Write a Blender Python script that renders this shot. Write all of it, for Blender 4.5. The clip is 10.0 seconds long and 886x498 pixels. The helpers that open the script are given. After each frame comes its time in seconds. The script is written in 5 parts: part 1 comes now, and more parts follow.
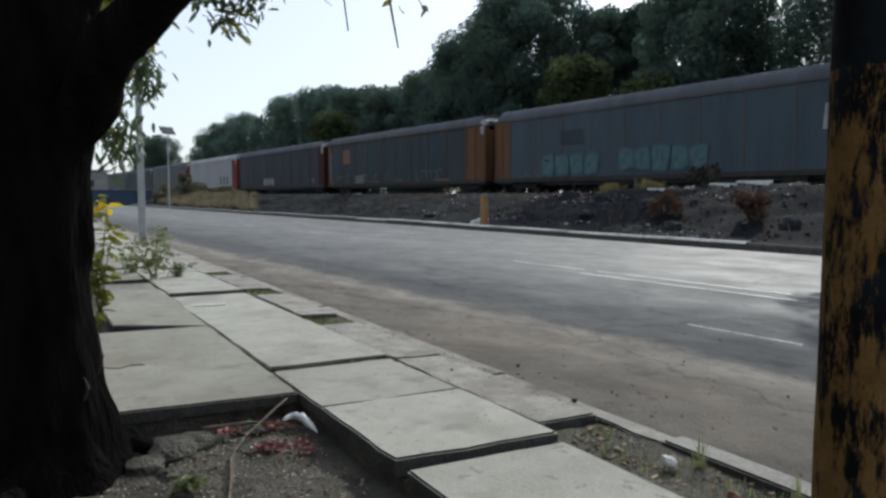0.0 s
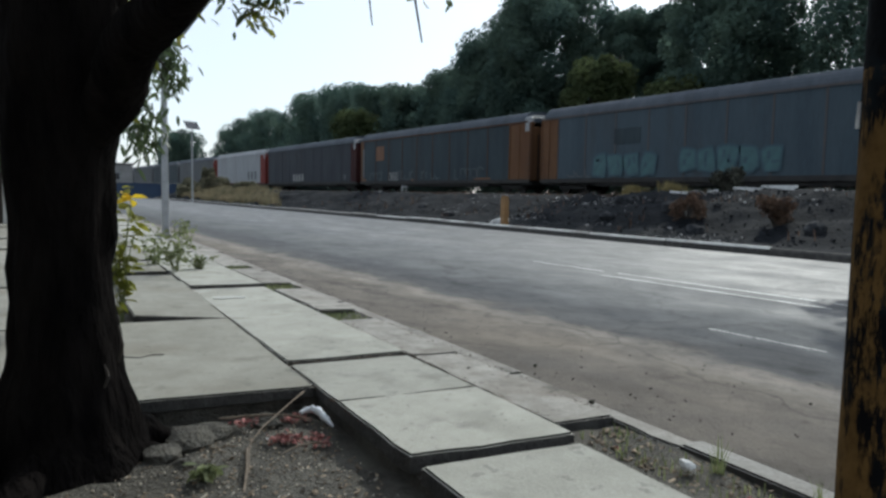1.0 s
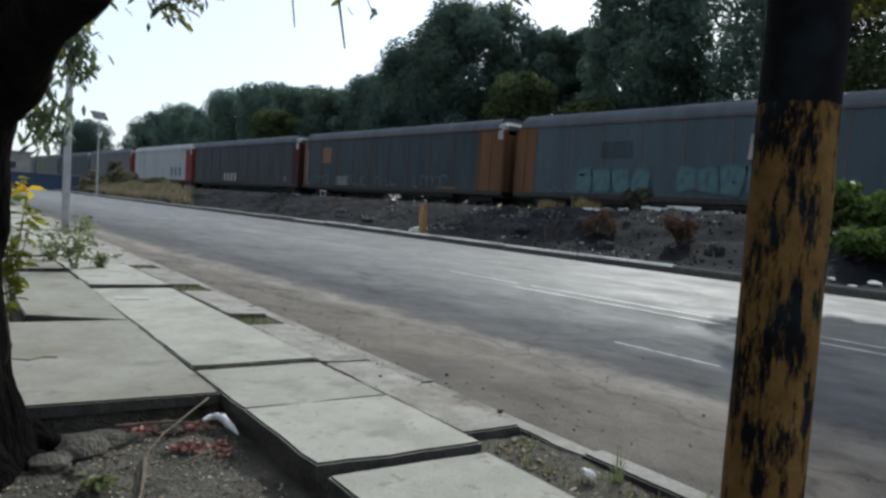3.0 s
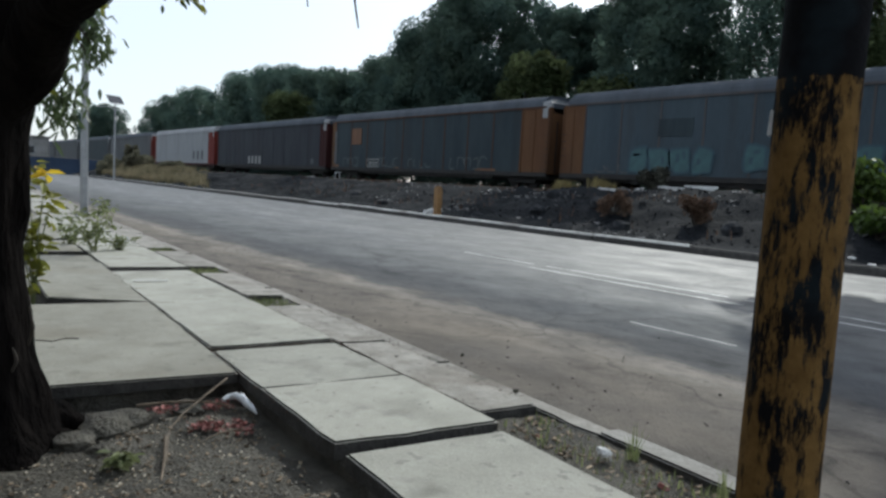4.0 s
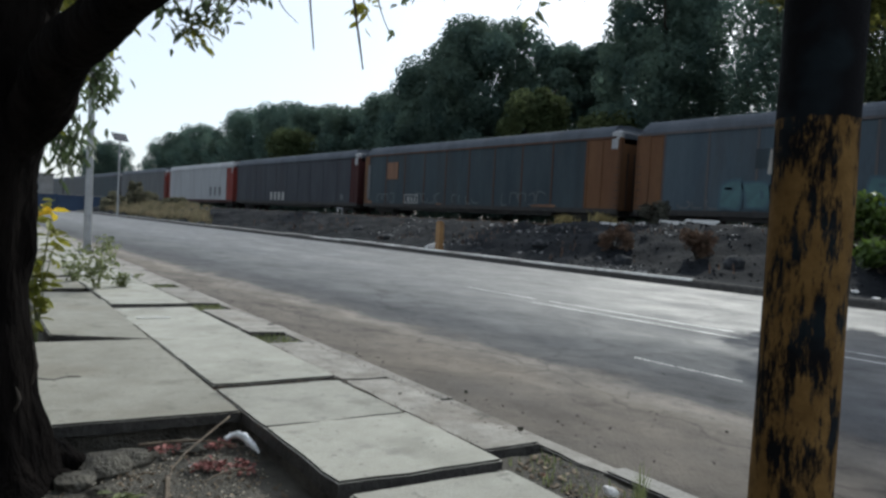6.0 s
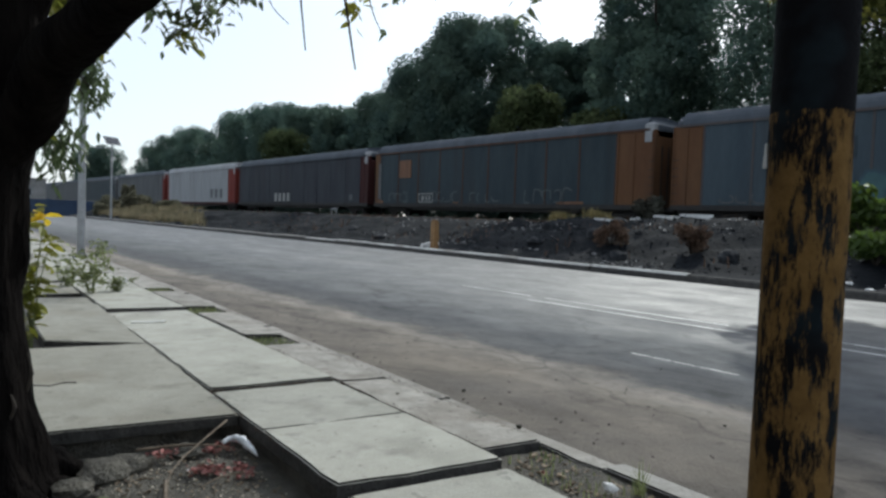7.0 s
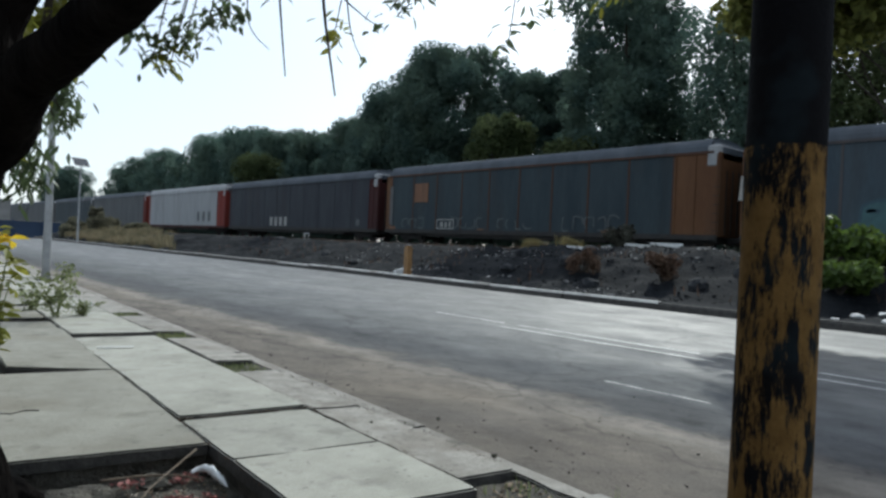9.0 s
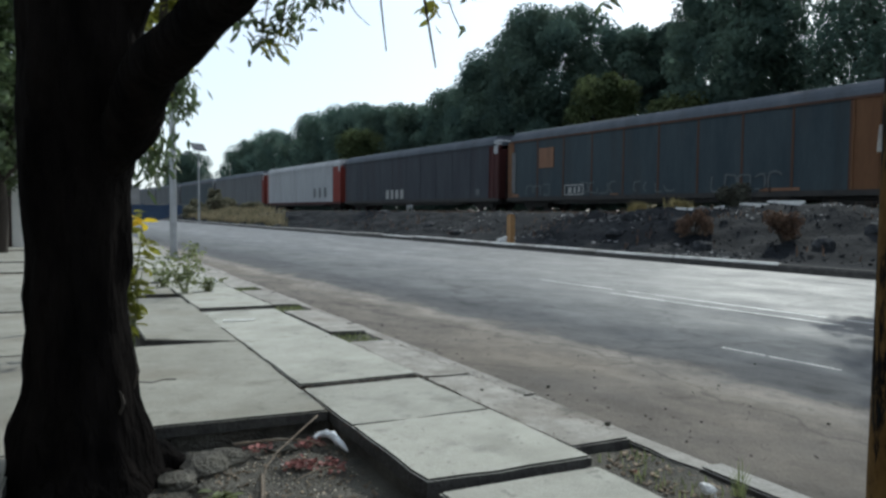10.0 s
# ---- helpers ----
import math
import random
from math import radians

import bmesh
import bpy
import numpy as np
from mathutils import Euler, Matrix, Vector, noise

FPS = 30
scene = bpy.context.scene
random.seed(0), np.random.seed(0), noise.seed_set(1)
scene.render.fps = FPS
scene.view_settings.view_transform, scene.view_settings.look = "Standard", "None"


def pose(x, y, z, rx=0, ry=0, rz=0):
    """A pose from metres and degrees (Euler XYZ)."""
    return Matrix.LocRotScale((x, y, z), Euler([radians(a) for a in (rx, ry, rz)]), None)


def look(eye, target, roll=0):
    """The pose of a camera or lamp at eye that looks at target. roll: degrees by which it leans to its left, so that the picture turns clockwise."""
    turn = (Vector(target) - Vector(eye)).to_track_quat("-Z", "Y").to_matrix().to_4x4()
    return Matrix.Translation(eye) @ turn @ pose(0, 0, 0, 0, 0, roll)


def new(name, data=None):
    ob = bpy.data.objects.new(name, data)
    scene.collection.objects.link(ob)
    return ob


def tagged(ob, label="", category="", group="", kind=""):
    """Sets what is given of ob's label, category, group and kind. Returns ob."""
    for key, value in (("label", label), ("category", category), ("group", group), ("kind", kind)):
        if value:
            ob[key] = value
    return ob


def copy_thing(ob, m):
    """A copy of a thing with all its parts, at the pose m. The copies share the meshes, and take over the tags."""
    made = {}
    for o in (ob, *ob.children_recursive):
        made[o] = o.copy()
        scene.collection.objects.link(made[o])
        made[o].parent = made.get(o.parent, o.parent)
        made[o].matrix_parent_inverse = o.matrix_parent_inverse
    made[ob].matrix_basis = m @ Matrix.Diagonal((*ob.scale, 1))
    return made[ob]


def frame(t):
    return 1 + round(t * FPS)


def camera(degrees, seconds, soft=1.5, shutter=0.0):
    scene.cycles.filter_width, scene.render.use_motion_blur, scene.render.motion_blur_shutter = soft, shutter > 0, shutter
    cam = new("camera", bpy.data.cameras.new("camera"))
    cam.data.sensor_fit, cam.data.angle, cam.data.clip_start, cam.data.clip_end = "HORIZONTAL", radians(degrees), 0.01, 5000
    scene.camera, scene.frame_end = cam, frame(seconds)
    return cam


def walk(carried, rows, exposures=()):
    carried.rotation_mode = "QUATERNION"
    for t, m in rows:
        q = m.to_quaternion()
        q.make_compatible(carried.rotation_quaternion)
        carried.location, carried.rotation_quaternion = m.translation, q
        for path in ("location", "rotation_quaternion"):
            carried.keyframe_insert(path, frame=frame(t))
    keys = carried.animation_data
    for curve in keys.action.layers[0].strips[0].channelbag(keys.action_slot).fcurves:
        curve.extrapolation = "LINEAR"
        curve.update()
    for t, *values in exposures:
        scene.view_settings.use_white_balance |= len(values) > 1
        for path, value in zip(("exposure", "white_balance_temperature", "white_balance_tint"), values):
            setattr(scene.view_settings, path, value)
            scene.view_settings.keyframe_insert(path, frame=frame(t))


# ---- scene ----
# ---- camera ----
cam = camera(65.8, 10.0, soft=2.8)
PATH = [
    (0.0, look((0.000, 0.000, 1.251), (5.655, 8.210, 0.476), 0.0)),
    (0.5, look((-0.002, 0.008, 1.243), (5.493, 8.318, 0.388), 1.1)),
    (1.0, look((0.006, 0.010, 1.238), (5.426, 8.375, 0.448), 1.1)),
    (1.5, look((0.012, 0.011, 1.248), (5.722, 8.196, 0.543), 3.2)),
    (2.0, look((0.004, 0.008, 1.252), (6.114, 7.908, 0.732), 4.5)),
    (2.5, look((0.009, 0.001, 1.249), (6.439, 7.641, 0.709), 3.9)),
    (4.0, look((0.006, -0.002, 1.239), (6.226, 7.773, 0.329), 3.3)),
    (4.5, look((0.007, 0.006, 1.240), (6.162, 7.821, 0.235), 4.0)),
    (5.0, look((-0.006, -0.004, 1.244), (6.104, 7.881, 0.539), 4.6)),
    (5.5, look((-0.009, -0.006, 1.248), (6.136, 7.874, 0.793), 3.8)),
    (7.0, look((-0.006, 0.001, 1.253), (6.249, 7.791, 0.828), 2.1)),
    (7.5, look((-0.004, 0.018, 1.257), (6.551, 7.563, 0.857), 5.2)),
    (8.0, look((-0.004, 0.032, 1.260), (6.661, 7.482, 0.995), 5.6)),
    (8.5, look((-0.007, 0.033, 1.260), (6.523, 7.608, 1.025), 5.5)),
    (9.0, look((-0.018, 0.020, 1.257), (6.537, 7.575, 1.227), 2.7)),
    (9.5, look((-0.025, 0.027, 1.264), (6.125, 7.912, 1.234), 2.9)),
    (10.0, look((-0.028, 0.034, 1.259), (5.332, 8.459, 0.734), 0.5)),
]
walk(cam, PATH, [(0.0, -0.1, 6000, 6), (1.0, -0.02, 5900, 4), (2.5, 0.02, 5900, 4), (5.0, -0.02, 5950, 5), (8.0, 0.02, 5900, 4), (10.0, 0.02, 5800, 2)])

# ---- light ----
SUN_EL, SUN_AZ = 38.0, 62.0
world = bpy.data.worlds.new("sky")
scene.world = world
world.use_nodes = True
wn = world.node_tree
sky = wn.nodes.new("ShaderNodeTexSky")
sky.sky_type, sky.sun_disc = "NISHITA", False
sky.sun_elevation, sky.sun_rotation = radians(SUN_EL), radians(SUN_AZ)
sky.air_density, sky.dust_density, sky.ozone_density = 1.0, 2.0, 1.0
bg = wn.nodes["Background"]
bg.inputs["Strength"].default_value = 0.15
haze = wn.nodes.new("ShaderNodeMix")
haze.data_type = "RGBA"
haze.inputs[0].default_value = 0.6
haze.inputs[7].default_value = (7.3, 7.35, 7.6, 1.0)
wn.links.new(sky.outputs["Color"], haze.inputs[6])
wn.links.new(haze.outputs[2], bg.inputs["Color"])
sun = new("sun", bpy.data.lights.new("sun", "SUN"))
sun.data.energy, sun.data.angle, sun.data.color = 2.75, radians(0.6), (1.0, 0.945, 0.85)
sd = Vector((math.sin(radians(SUN_AZ)) * math.cos(radians(SUN_EL)), math.cos(radians(SUN_AZ)) * math.cos(radians(SUN_EL)), math.sin(radians(SUN_EL))))
sun.matrix_world = look(sd * 60, (0, 0, 0))


# ---- materials ----
def mat(name, c1, c2, scale=5.0, rough=0.8, bump=0.3, metal=0.0, fine=60.0, c3=None, island=0.0, spec=0.5, stretch=(1, 1, 1), translucent=0.0, per_object=0.0, dist=0.02, spots=0.0, spot_scale=16.0):
    """Two-scale noise paint: c1 and c2 mixed by a broad noise, c3 as stains, a fine noise as relief."""
    m = bpy.data.materials.new(name)
    m.use_nodes = True
    nt = m.node_tree
    n, l = nt.nodes, nt.links
    bsdf = n["Principled BSDF"]
    co = n.new("ShaderNodeTexCoord")
    mp = n.new("ShaderNodeMapping")
    mp.inputs["Scale"].default_value = stretch
    l.new(co.outputs["Object"], mp.inputs["Vector"])
    a = n.new("ShaderNodeTexNoise")
    a.inputs["Scale"].default_value, a.inputs["Detail"].default_value, a.inputs["Roughness"].default_value = scale, 8, 0.65
    b = n.new("ShaderNodeTexNoise")
    b.inputs["Scale"].default_value, b.inputs["Detail"].default_value = fine, 5
    for t in (a, b):
        l.new(mp.outputs["Vector"], t.inputs["Vector"])
    ramp = n.new("ShaderNodeValToRGB")
    ramp.color_ramp.elements[0].position, ramp.color_ramp.elements[1].position = 0.36, 0.66
    ramp.color_ramp.elements[0].color, ramp.color_ramp.elements[1].color = (*c1, 1), (*c2, 1)
    l.new(a.outputs["Fac"], ramp.inputs["Fac"])
    out = ramp.outputs["Color"]
    if c3:
        s = n.new("ShaderNodeTexNoise")
        s.inputs["Scale"].default_value, s.inputs["Detail"].default_value = scale * 0.37, 6
        l.new(mp.outputs["Vector"], s.inputs["Vector"])
        r2 = n.new("ShaderNodeMapRange")
        r2.inputs["From Min"].default_value, r2.inputs["From Max"].default_value = 0.52, 0.68
        l.new(s.outputs["Fac"], r2.inputs["Value"])
        mx = n.new("ShaderNodeMix")
        mx.data_type = "RGBA"
        mx.inputs[7].default_value = (*c3, 1)
        l.new(r2.outputs["Result"], mx.inputs[0])
        l.new(out, mx.inputs[6])
        out = mx.outputs[2]
    if spots:
        # small dark flecks and a few larger stains
        for sc, lo, hi in ((spot_scale, 0.63, 0.69), (spot_scale * 0.22, 0.6, 0.72)):
            sn = n.new("ShaderNodeTexNoise")
            sn.inputs["Scale"].default_value, sn.inputs["Detail"].default_value = sc, 4
            l.new(co.outputs["Object"], sn.inputs["Vector"])
            sr = n.new("ShaderNodeMapRange")
            for key, v in (("From Min", lo), ("From Max", hi), ("To Min", 1.0), ("To Max", 1.0 - spots)):
                sr.inputs[key].default_value = v
            l.new(sn.outputs["Fac"], sr.inputs["Value"])
            sm = n.new("ShaderNodeMix")
            sm.data_type, sm.blend_type = "RGBA", "MULTIPLY"
            sm.inputs[0].default_value = 1.0
            l.new(out, sm.inputs[6])
            l.new(sr.outputs["Result"], sm.inputs[7])
            out = sm.outputs[2]
    g = n.new("ShaderNodeHueSaturation")
    r3 = n.new("ShaderNodeMapRange")
    r3.inputs["To Min"].default_value, r3.inputs["To Max"].default_value = 0.8, 1.2
    l.new(b.outputs["Fac"], r3.inputs["Value"])
    val = r3.outputs["Result"]
    for amount, node, socket in ((island, "ShaderNodeNewGeometry", "Random Per Island"), (per_object, "ShaderNodeObjectInfo", "Random")):
        if amount:
            geo = n.new(node)
            r4 = n.new("ShaderNodeMapRange")
            r4.inputs["To Min"].default_value, r4.inputs["To Max"].default_value = 1 - amount, 1 + amount
            l.new(geo.outputs[socket], r4.inputs["Value"])
            mul = n.new("ShaderNodeMath")
            mul.operation = "MULTIPLY"
            l.new(val, mul.inputs[0])
            l.new(r4.outputs["Result"], mul.inputs[1])
            val = mul.outputs["Value"]
    l.new(val, g.inputs["Value"])
    l.new(out, g.inputs["Color"])
    l.new(g.outputs["Color"], bsdf.inputs["Base Color"])
    bsdf.inputs["Roughness"].default_value, bsdf.inputs["Metallic"].default_value = rough, metal
    bsdf.inputs["Specular IOR Level"].default_value = spec
    if bump:
        bp = n.new("ShaderNodeBump")
        bp.inputs["Strength"].default_value, bp.inputs["Distance"].default_value = bump, dist
        l.new(b.outputs["Fac"], bp.inputs["Height"])
        l.new(bp.outputs["Normal"], bsdf.inputs["Normal"])
    if translucent:
        tr = n.new("ShaderNodeBsdfTranslucent")
        l.new(g.outputs["Color"], tr.inputs["Color"])
        ms = n.new("ShaderNodeMixShader")
        ms.inputs["Fac"].default_value = translucent
        l.new(bsdf.outputs["BSDF"], ms.inputs[1])
        l.new(tr.outputs["BSDF"], ms.inputs[2])
        l.new(ms.outputs["Shader"], n["Material Output"].inputs["Surface"])
    return m


def asphalt_mat():
    """Worn asphalt: dust and dirt towards the near gutter with a ragged pale fringe, darker wheel tracks, paler crown."""
    m = mat("asphalt", (0.74, 0.74, 0.755), (1.12, 1.11, 1.10), scale=1.6, rough=0.7, spec=0.42, bump=0.5, fine=70, c3=(1.22, 1.2, 1.16), stretch=(1, 0.55, 1), dist=0.014, spots=0.3, spot_scale=11.0)
    n, l = m.node_tree.nodes, m.node_tree.links
    bsdf = n["Principled BSDF"]
    co, sep = n.new("ShaderNodeTexCoord"), n.new("ShaderNodeSeparateXYZ")
    l.new(co.outputs["Object"], sep.inputs["Vector"])
    mp = n.new("ShaderNodeMapping")
    mp.inputs["Scale"].default_value = (1, 0.6, 1)
    l.new(co.outputs["Object"], mp.inputs["Vector"])
    nz = n.new("ShaderNodeTexNoise")
    nz.inputs["Scale"].default_value, nz.inputs["Detail"].default_value, nz.inputs["Roughness"].default_value = 1.5, 12, 0.78
    l.new(mp.outputs["Vector"], nz.inputs["Vector"])
    add = n.new("ShaderNodeMath")
    add.operation, add.inputs[1].default_value = "MULTIPLY_ADD", 1.7
    l.new(nz.outputs["Fac"], add.inputs[0])
    l.new(sep.outputs["X"], add.inputs[2])
    span = n.new("ShaderNodeMapRange")
    span.inputs["From Min"].default_value, span.inputs["From Max"].default_value = 3.0, 17.0
    l.new(add.outputs["Value"], span.inputs["Value"])
    ramp = n.new("ShaderNodeValToRGB")
    cr = ramp.color_ramp
    cr.elements[0].position, cr.elements[0].color = 0.0, (0.105, 0.092, 0.077, 1)
    cr.elements[1].position, cr.elements[1].color = 1.0, (0.1, 0.099, 0.097, 1)
    for x, c in ((3.7, (0.135, 0.118, 0.098)), (4.2, (0.118, 0.102, 0.085)), (4.75, (0.14, 0.121, 0.101)), (5.0, (0.165, 0.144, 0.12)), (5.25, (0.215, 0.192, 0.164)), (5.42, (0.15, 0.134, 0.117)), (5.6, (0.085, 0.084, 0.084)), (6.2, (0.064, 0.066, 0.07)), (6.8, (0.088, 0.09, 0.093)), (7.6, (0.105, 0.106, 0.106)), (9.0, (0.108, 0.108, 0.108)), (10.4, (0.128, 0.127, 0.123)), (13.0, (0.118, 0.117, 0.114))):
        e = cr.elements.new((x - 3.0) / 14.0)
        e.color = (*c, 1)
    l.new(span.outputs["Result"], ramp.inputs["Fac"])
    mx = n.new("ShaderNodeMix")
    mx.data_type, mx.blend_type = "RGBA", "MULTIPLY"
    mx.inputs[0].default_value = 1.0
    old = bsdf.inputs["Base Color"].links[0].from_socket
    l.new(ramp.outputs["Color"], mx.inputs[6])
    l.new(old, mx.inputs[7])
    ro = n.new("ShaderNodeMapRange")
    for k, v in (("From Min", 5.6), ("From Max", 9.4), ("To Min", 0.95), ("To Max", 0.58)):
        ro.inputs[k].default_value = v
    l.new(add.outputs["Value"], ro.inputs["Value"])
    # gloss worn in patches
    gn = n.new("ShaderNodeTexNoise")
    gn.inputs["Scale"].default_value, gn.inputs["Detail"].default_value, gn.inputs["Roughness"].default_value = 1.1, 8, 0.7
    l.new(mp.outputs["Vector"], gn.inputs["Vector"])
    gm = n.new("ShaderNodeMapRange")
    for k, v in (("From Min", 0.35), ("From Max", 0.65), ("To Min", -0.07), ("To Max", 0.16)):
        gm.inputs[k].default_value = v
    l.new(gn.outputs["Fac"], gm.inputs["Value"])
    gs = n.new("ShaderNodeMath")
    gs.operation = "ADD"
    l.new(ro.outputs["Result"], gs.inputs[0])
    l.new(gm.outputs["Result"], gs.inputs[1])
    l.new(gs.outputs["Value"], bsdf.inputs["Roughness"])
    # long cracks
    wp = n.new("ShaderNodeTexNoise")
    wp.inputs["Scale"].default_value, wp.inputs["Detail"].default_value = 1.5, 6
    l.new(co.outputs["Object"], wp.inputs["Vector"])
    wv = n.new("ShaderNodeVectorMath")
    wv.operation, wv.inputs[1].default_value = "MULTIPLY_ADD", (0.9, 0.9, 0.0)
    l.new(wp.outputs["Color"], wv.inputs[0])
    l.new(mp.outputs["Vector"], wv.inputs[2])
    vo = n.new("ShaderNodeTexVoronoi")
    vo.feature = "DISTANCE_TO_EDGE"
    vo.inputs["Scale"].default_value = 0.55
    l.new(wv.outputs["Vector"], vo.inputs["Vector"])
    cm = n.new("ShaderNodeMapRange")
    for k, v in (("From Min", 0.003), ("From Max", 0.014), ("To Min", 0.68), ("To Max", 1.0)):
        cm.inputs[k].default_value = v
    l.new(vo.outputs["Distance"], cm.inputs["Value"])
    cx = n.new("ShaderNodeMix")
    cx.data_type, cx.blend_type = "RGBA", "MULTIPLY"
    cx.inputs[0].default_value = 1.0
    l.new(mx.outputs[2], cx.inputs[6])
    l.new(cm.outputs["Result"], cx.inputs[7])
    # patchy wear
    pn = n.new("ShaderNodeTexNoise")
    pn.inputs["Scale"].default_value, pn.inputs["Detail"].default_value, pn.inputs["Roughness"].default_value = 2.6, 9, 0.7
    l.new(mp.outputs["Vector"], pn.inputs["Vector"])
    pm = n.new("ShaderNodeMapRange")
    for k, v in (("From Min", 0.34), ("From Max", 0.66), ("To Min", 0.76), ("To Max", 1.24)):
        pm.inputs[k].default_value = v
    l.new(pn.outputs["Fac"], pm.inputs["Value"])
    px = n.new("ShaderNodeMix")
    px.data_type, px.blend_type = "RGBA", "MULTIPLY"
    px.inputs[0].default_value = 1.0
    l.new(cx.outputs[2], px.inputs[6])
    l.new(pm.outputs["Result"], px.inputs[7])
    l.new(px.outputs[2], bsdf.inputs["Base Color"])
    return m


def peeling_mat():
    """Ochre paint peeling in tall flakes off a black tarred post, with a black band at the top."""
    m = mat("peeling_ochre_paint", (0.1, 0.058, 0.02), (0.165, 0.098, 0.034), scale=14, rough=0.9, spec=0.06, bump=0.6, fine=60, dist=0.006)
    n, l = m.node_tree.nodes, m.node_tree.links
    bsdf = n["Principled BSDF"]
    co, mp = n.new("ShaderNodeTexCoord"), n.new("ShaderNodeMapping")
    mp.inputs["Scale"].default_value = (1, 1, 0.24)
    l.new(co.outputs["Object"], mp.inputs["Vector"])
    nz = n.new("ShaderNodeTexNoise")
    nz.inputs["Scale"].default_value, nz.inputs["Detail"].default_value, nz.inputs["Roughness"].default_value = 25, 12, 0.76
    l.new(mp.outputs["Vector"], nz.inputs["Vector"])
    sep = n.new("ShaderNodeSeparateXYZ")
    l.new(co.outputs["Object"], sep.inputs["Vector"])
    top = n.new("ShaderNodeMapRange")
    for k, v in (("From Min", 1.46), ("From Max", 1.57), ("To Min", 0.0), ("To Max", 1.0)):
        top.inputs[k].default_value = v
    l.new(sep.outputs["Z"], top.inputs["Value"])
    add = n.new("ShaderNodeMath")
    add.operation = "ADD"
    broad = n.new("ShaderNodeTexNoise")
    broad.inputs["Scale"].default_value, broad.inputs["Detail"].default_value = 9.0, 3
    l.new(mp.outputs["Vector"], broad.inputs["Vector"])
    both = n.new("ShaderNodeMix")
    both.inputs[0].default_value = 0.28
    l.new(nz.outputs["Fac"], both.inputs[2])
    l.new(broad.outputs["Fac"], both.inputs[3])
    l.new(both.outputs[0], add.inputs[0])
    l.new(top.outputs["Result"], add.inputs[1])
    cut = n.new("ShaderNodeMapRange")
    cut.inputs["From Min"].default_value, cut.inputs["From Max"].default_value = 0.485, 0.53
    l.new(add.outputs["Value"], cut.inputs["Value"])
    mx = n.new("ShaderNodeMix")
    mx.data_type = "RGBA"
    under = n.new("ShaderNodeTexNoise")
    under.inputs["Scale"].default_value, under.inputs["Detail"].default_value = 5.0, 3
    l.new(co.outputs["Object"], under.inputs["Vector"])
    tone = n.new("ShaderNodeValToRGB")
    tone.color_ramp.elements[0].position, tone.color_ramp.elements[0].color = 0.5, (0.006, 0.006, 0.007, 1)
    tone.color_ramp.elements[1].position, tone.color_ramp.elements[1].color = 0.62, (0.01, 0.014, 0.017, 1)
    l.new(under.outputs["Fac"], tone.inputs["Fac"])
    l.new(tone.outputs["Color"], mx.inputs[7])
    old = bsdf.inputs["Base Color"].links[0].from_socket
    l.new(cut.outputs["Result"], mx.inputs[0])
    l.new(old, mx.inputs[6])
    l.new(mx.outputs[2], bsdf.inputs["Base Color"])
    return m


ASPHALT = asphalt_mat()
CONCRETE = mat("pavement_concrete", (0.308, 0.3, 0.256), (0.378, 0.368, 0.32), scale=4.5, rough=0.88, bump=0.5, fine=75, c3=(0.262, 0.255, 0.215), per_object=0.09, dist=0.008, spots=0.3)
CONCRETE_DARK = mat("darker_tan_concrete", (0.215, 0.206, 0.172), (0.285, 0.274, 0.232), scale=3.0, rough=0.92, bump=0.5, fine=60, c3=(0.185, 0.168, 0.133), per_object=0.1, dist=0.01, spots=0.3)
# slab and kerb sides: soil colour deepened to carry their shade
EDGE = mat("soil_and_shade_edge", (0.034, 0.032, 0.029), (0.072, 0.067, 0.06), scale=9, rough=0.95, bump=0.7, fine=40)
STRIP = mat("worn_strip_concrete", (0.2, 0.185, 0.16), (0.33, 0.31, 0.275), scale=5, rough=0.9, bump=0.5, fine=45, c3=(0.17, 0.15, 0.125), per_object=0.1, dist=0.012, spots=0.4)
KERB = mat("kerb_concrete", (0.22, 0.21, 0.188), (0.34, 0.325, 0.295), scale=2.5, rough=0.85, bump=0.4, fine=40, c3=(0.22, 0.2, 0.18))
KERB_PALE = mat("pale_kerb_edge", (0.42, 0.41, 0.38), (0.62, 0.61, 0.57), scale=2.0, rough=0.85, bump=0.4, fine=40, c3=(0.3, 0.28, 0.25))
SOIL = mat("pit_soil", (0.045, 0.041, 0.033), (0.11, 0.099, 0.079), scale=7, rough=0.95, bump=1.0, fine=55, c3=(0.145, 0.134, 0.11), dist=0.03)
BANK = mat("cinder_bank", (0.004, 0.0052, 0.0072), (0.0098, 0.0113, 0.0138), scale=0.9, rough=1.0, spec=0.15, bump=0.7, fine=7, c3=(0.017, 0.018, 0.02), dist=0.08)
GRAVEL = mat("path_gravel", (0.1, 0.096, 0.088), (0.2, 0.19, 0.172), scale=1.5, rough=0.95, bump=0.8, fine=14, dist=0.05)
LITTER = mat("litter", (0.1, 0.07, 0.045), (0.3, 0.24, 0.17), scale=20, rough=0.9, bump=0.0, island=0.7)
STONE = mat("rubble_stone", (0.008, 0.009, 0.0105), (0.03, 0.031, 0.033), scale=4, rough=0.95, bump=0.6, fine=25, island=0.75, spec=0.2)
RUBBLE_PALE = mat("pale_rubble", (0.1, 0.1, 0.1), (0.36, 0.35, 0.34), scale=3, rough=0.9, bump=0.3, island=0.7)
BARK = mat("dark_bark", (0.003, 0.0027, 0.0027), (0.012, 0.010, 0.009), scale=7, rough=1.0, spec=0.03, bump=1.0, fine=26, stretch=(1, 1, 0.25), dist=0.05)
TWIG = mat("twig_wood", (0.025, 0.02, 0.016), (0.06, 0.047, 0.035), scale=20, rough=0.9, bump=0.3)
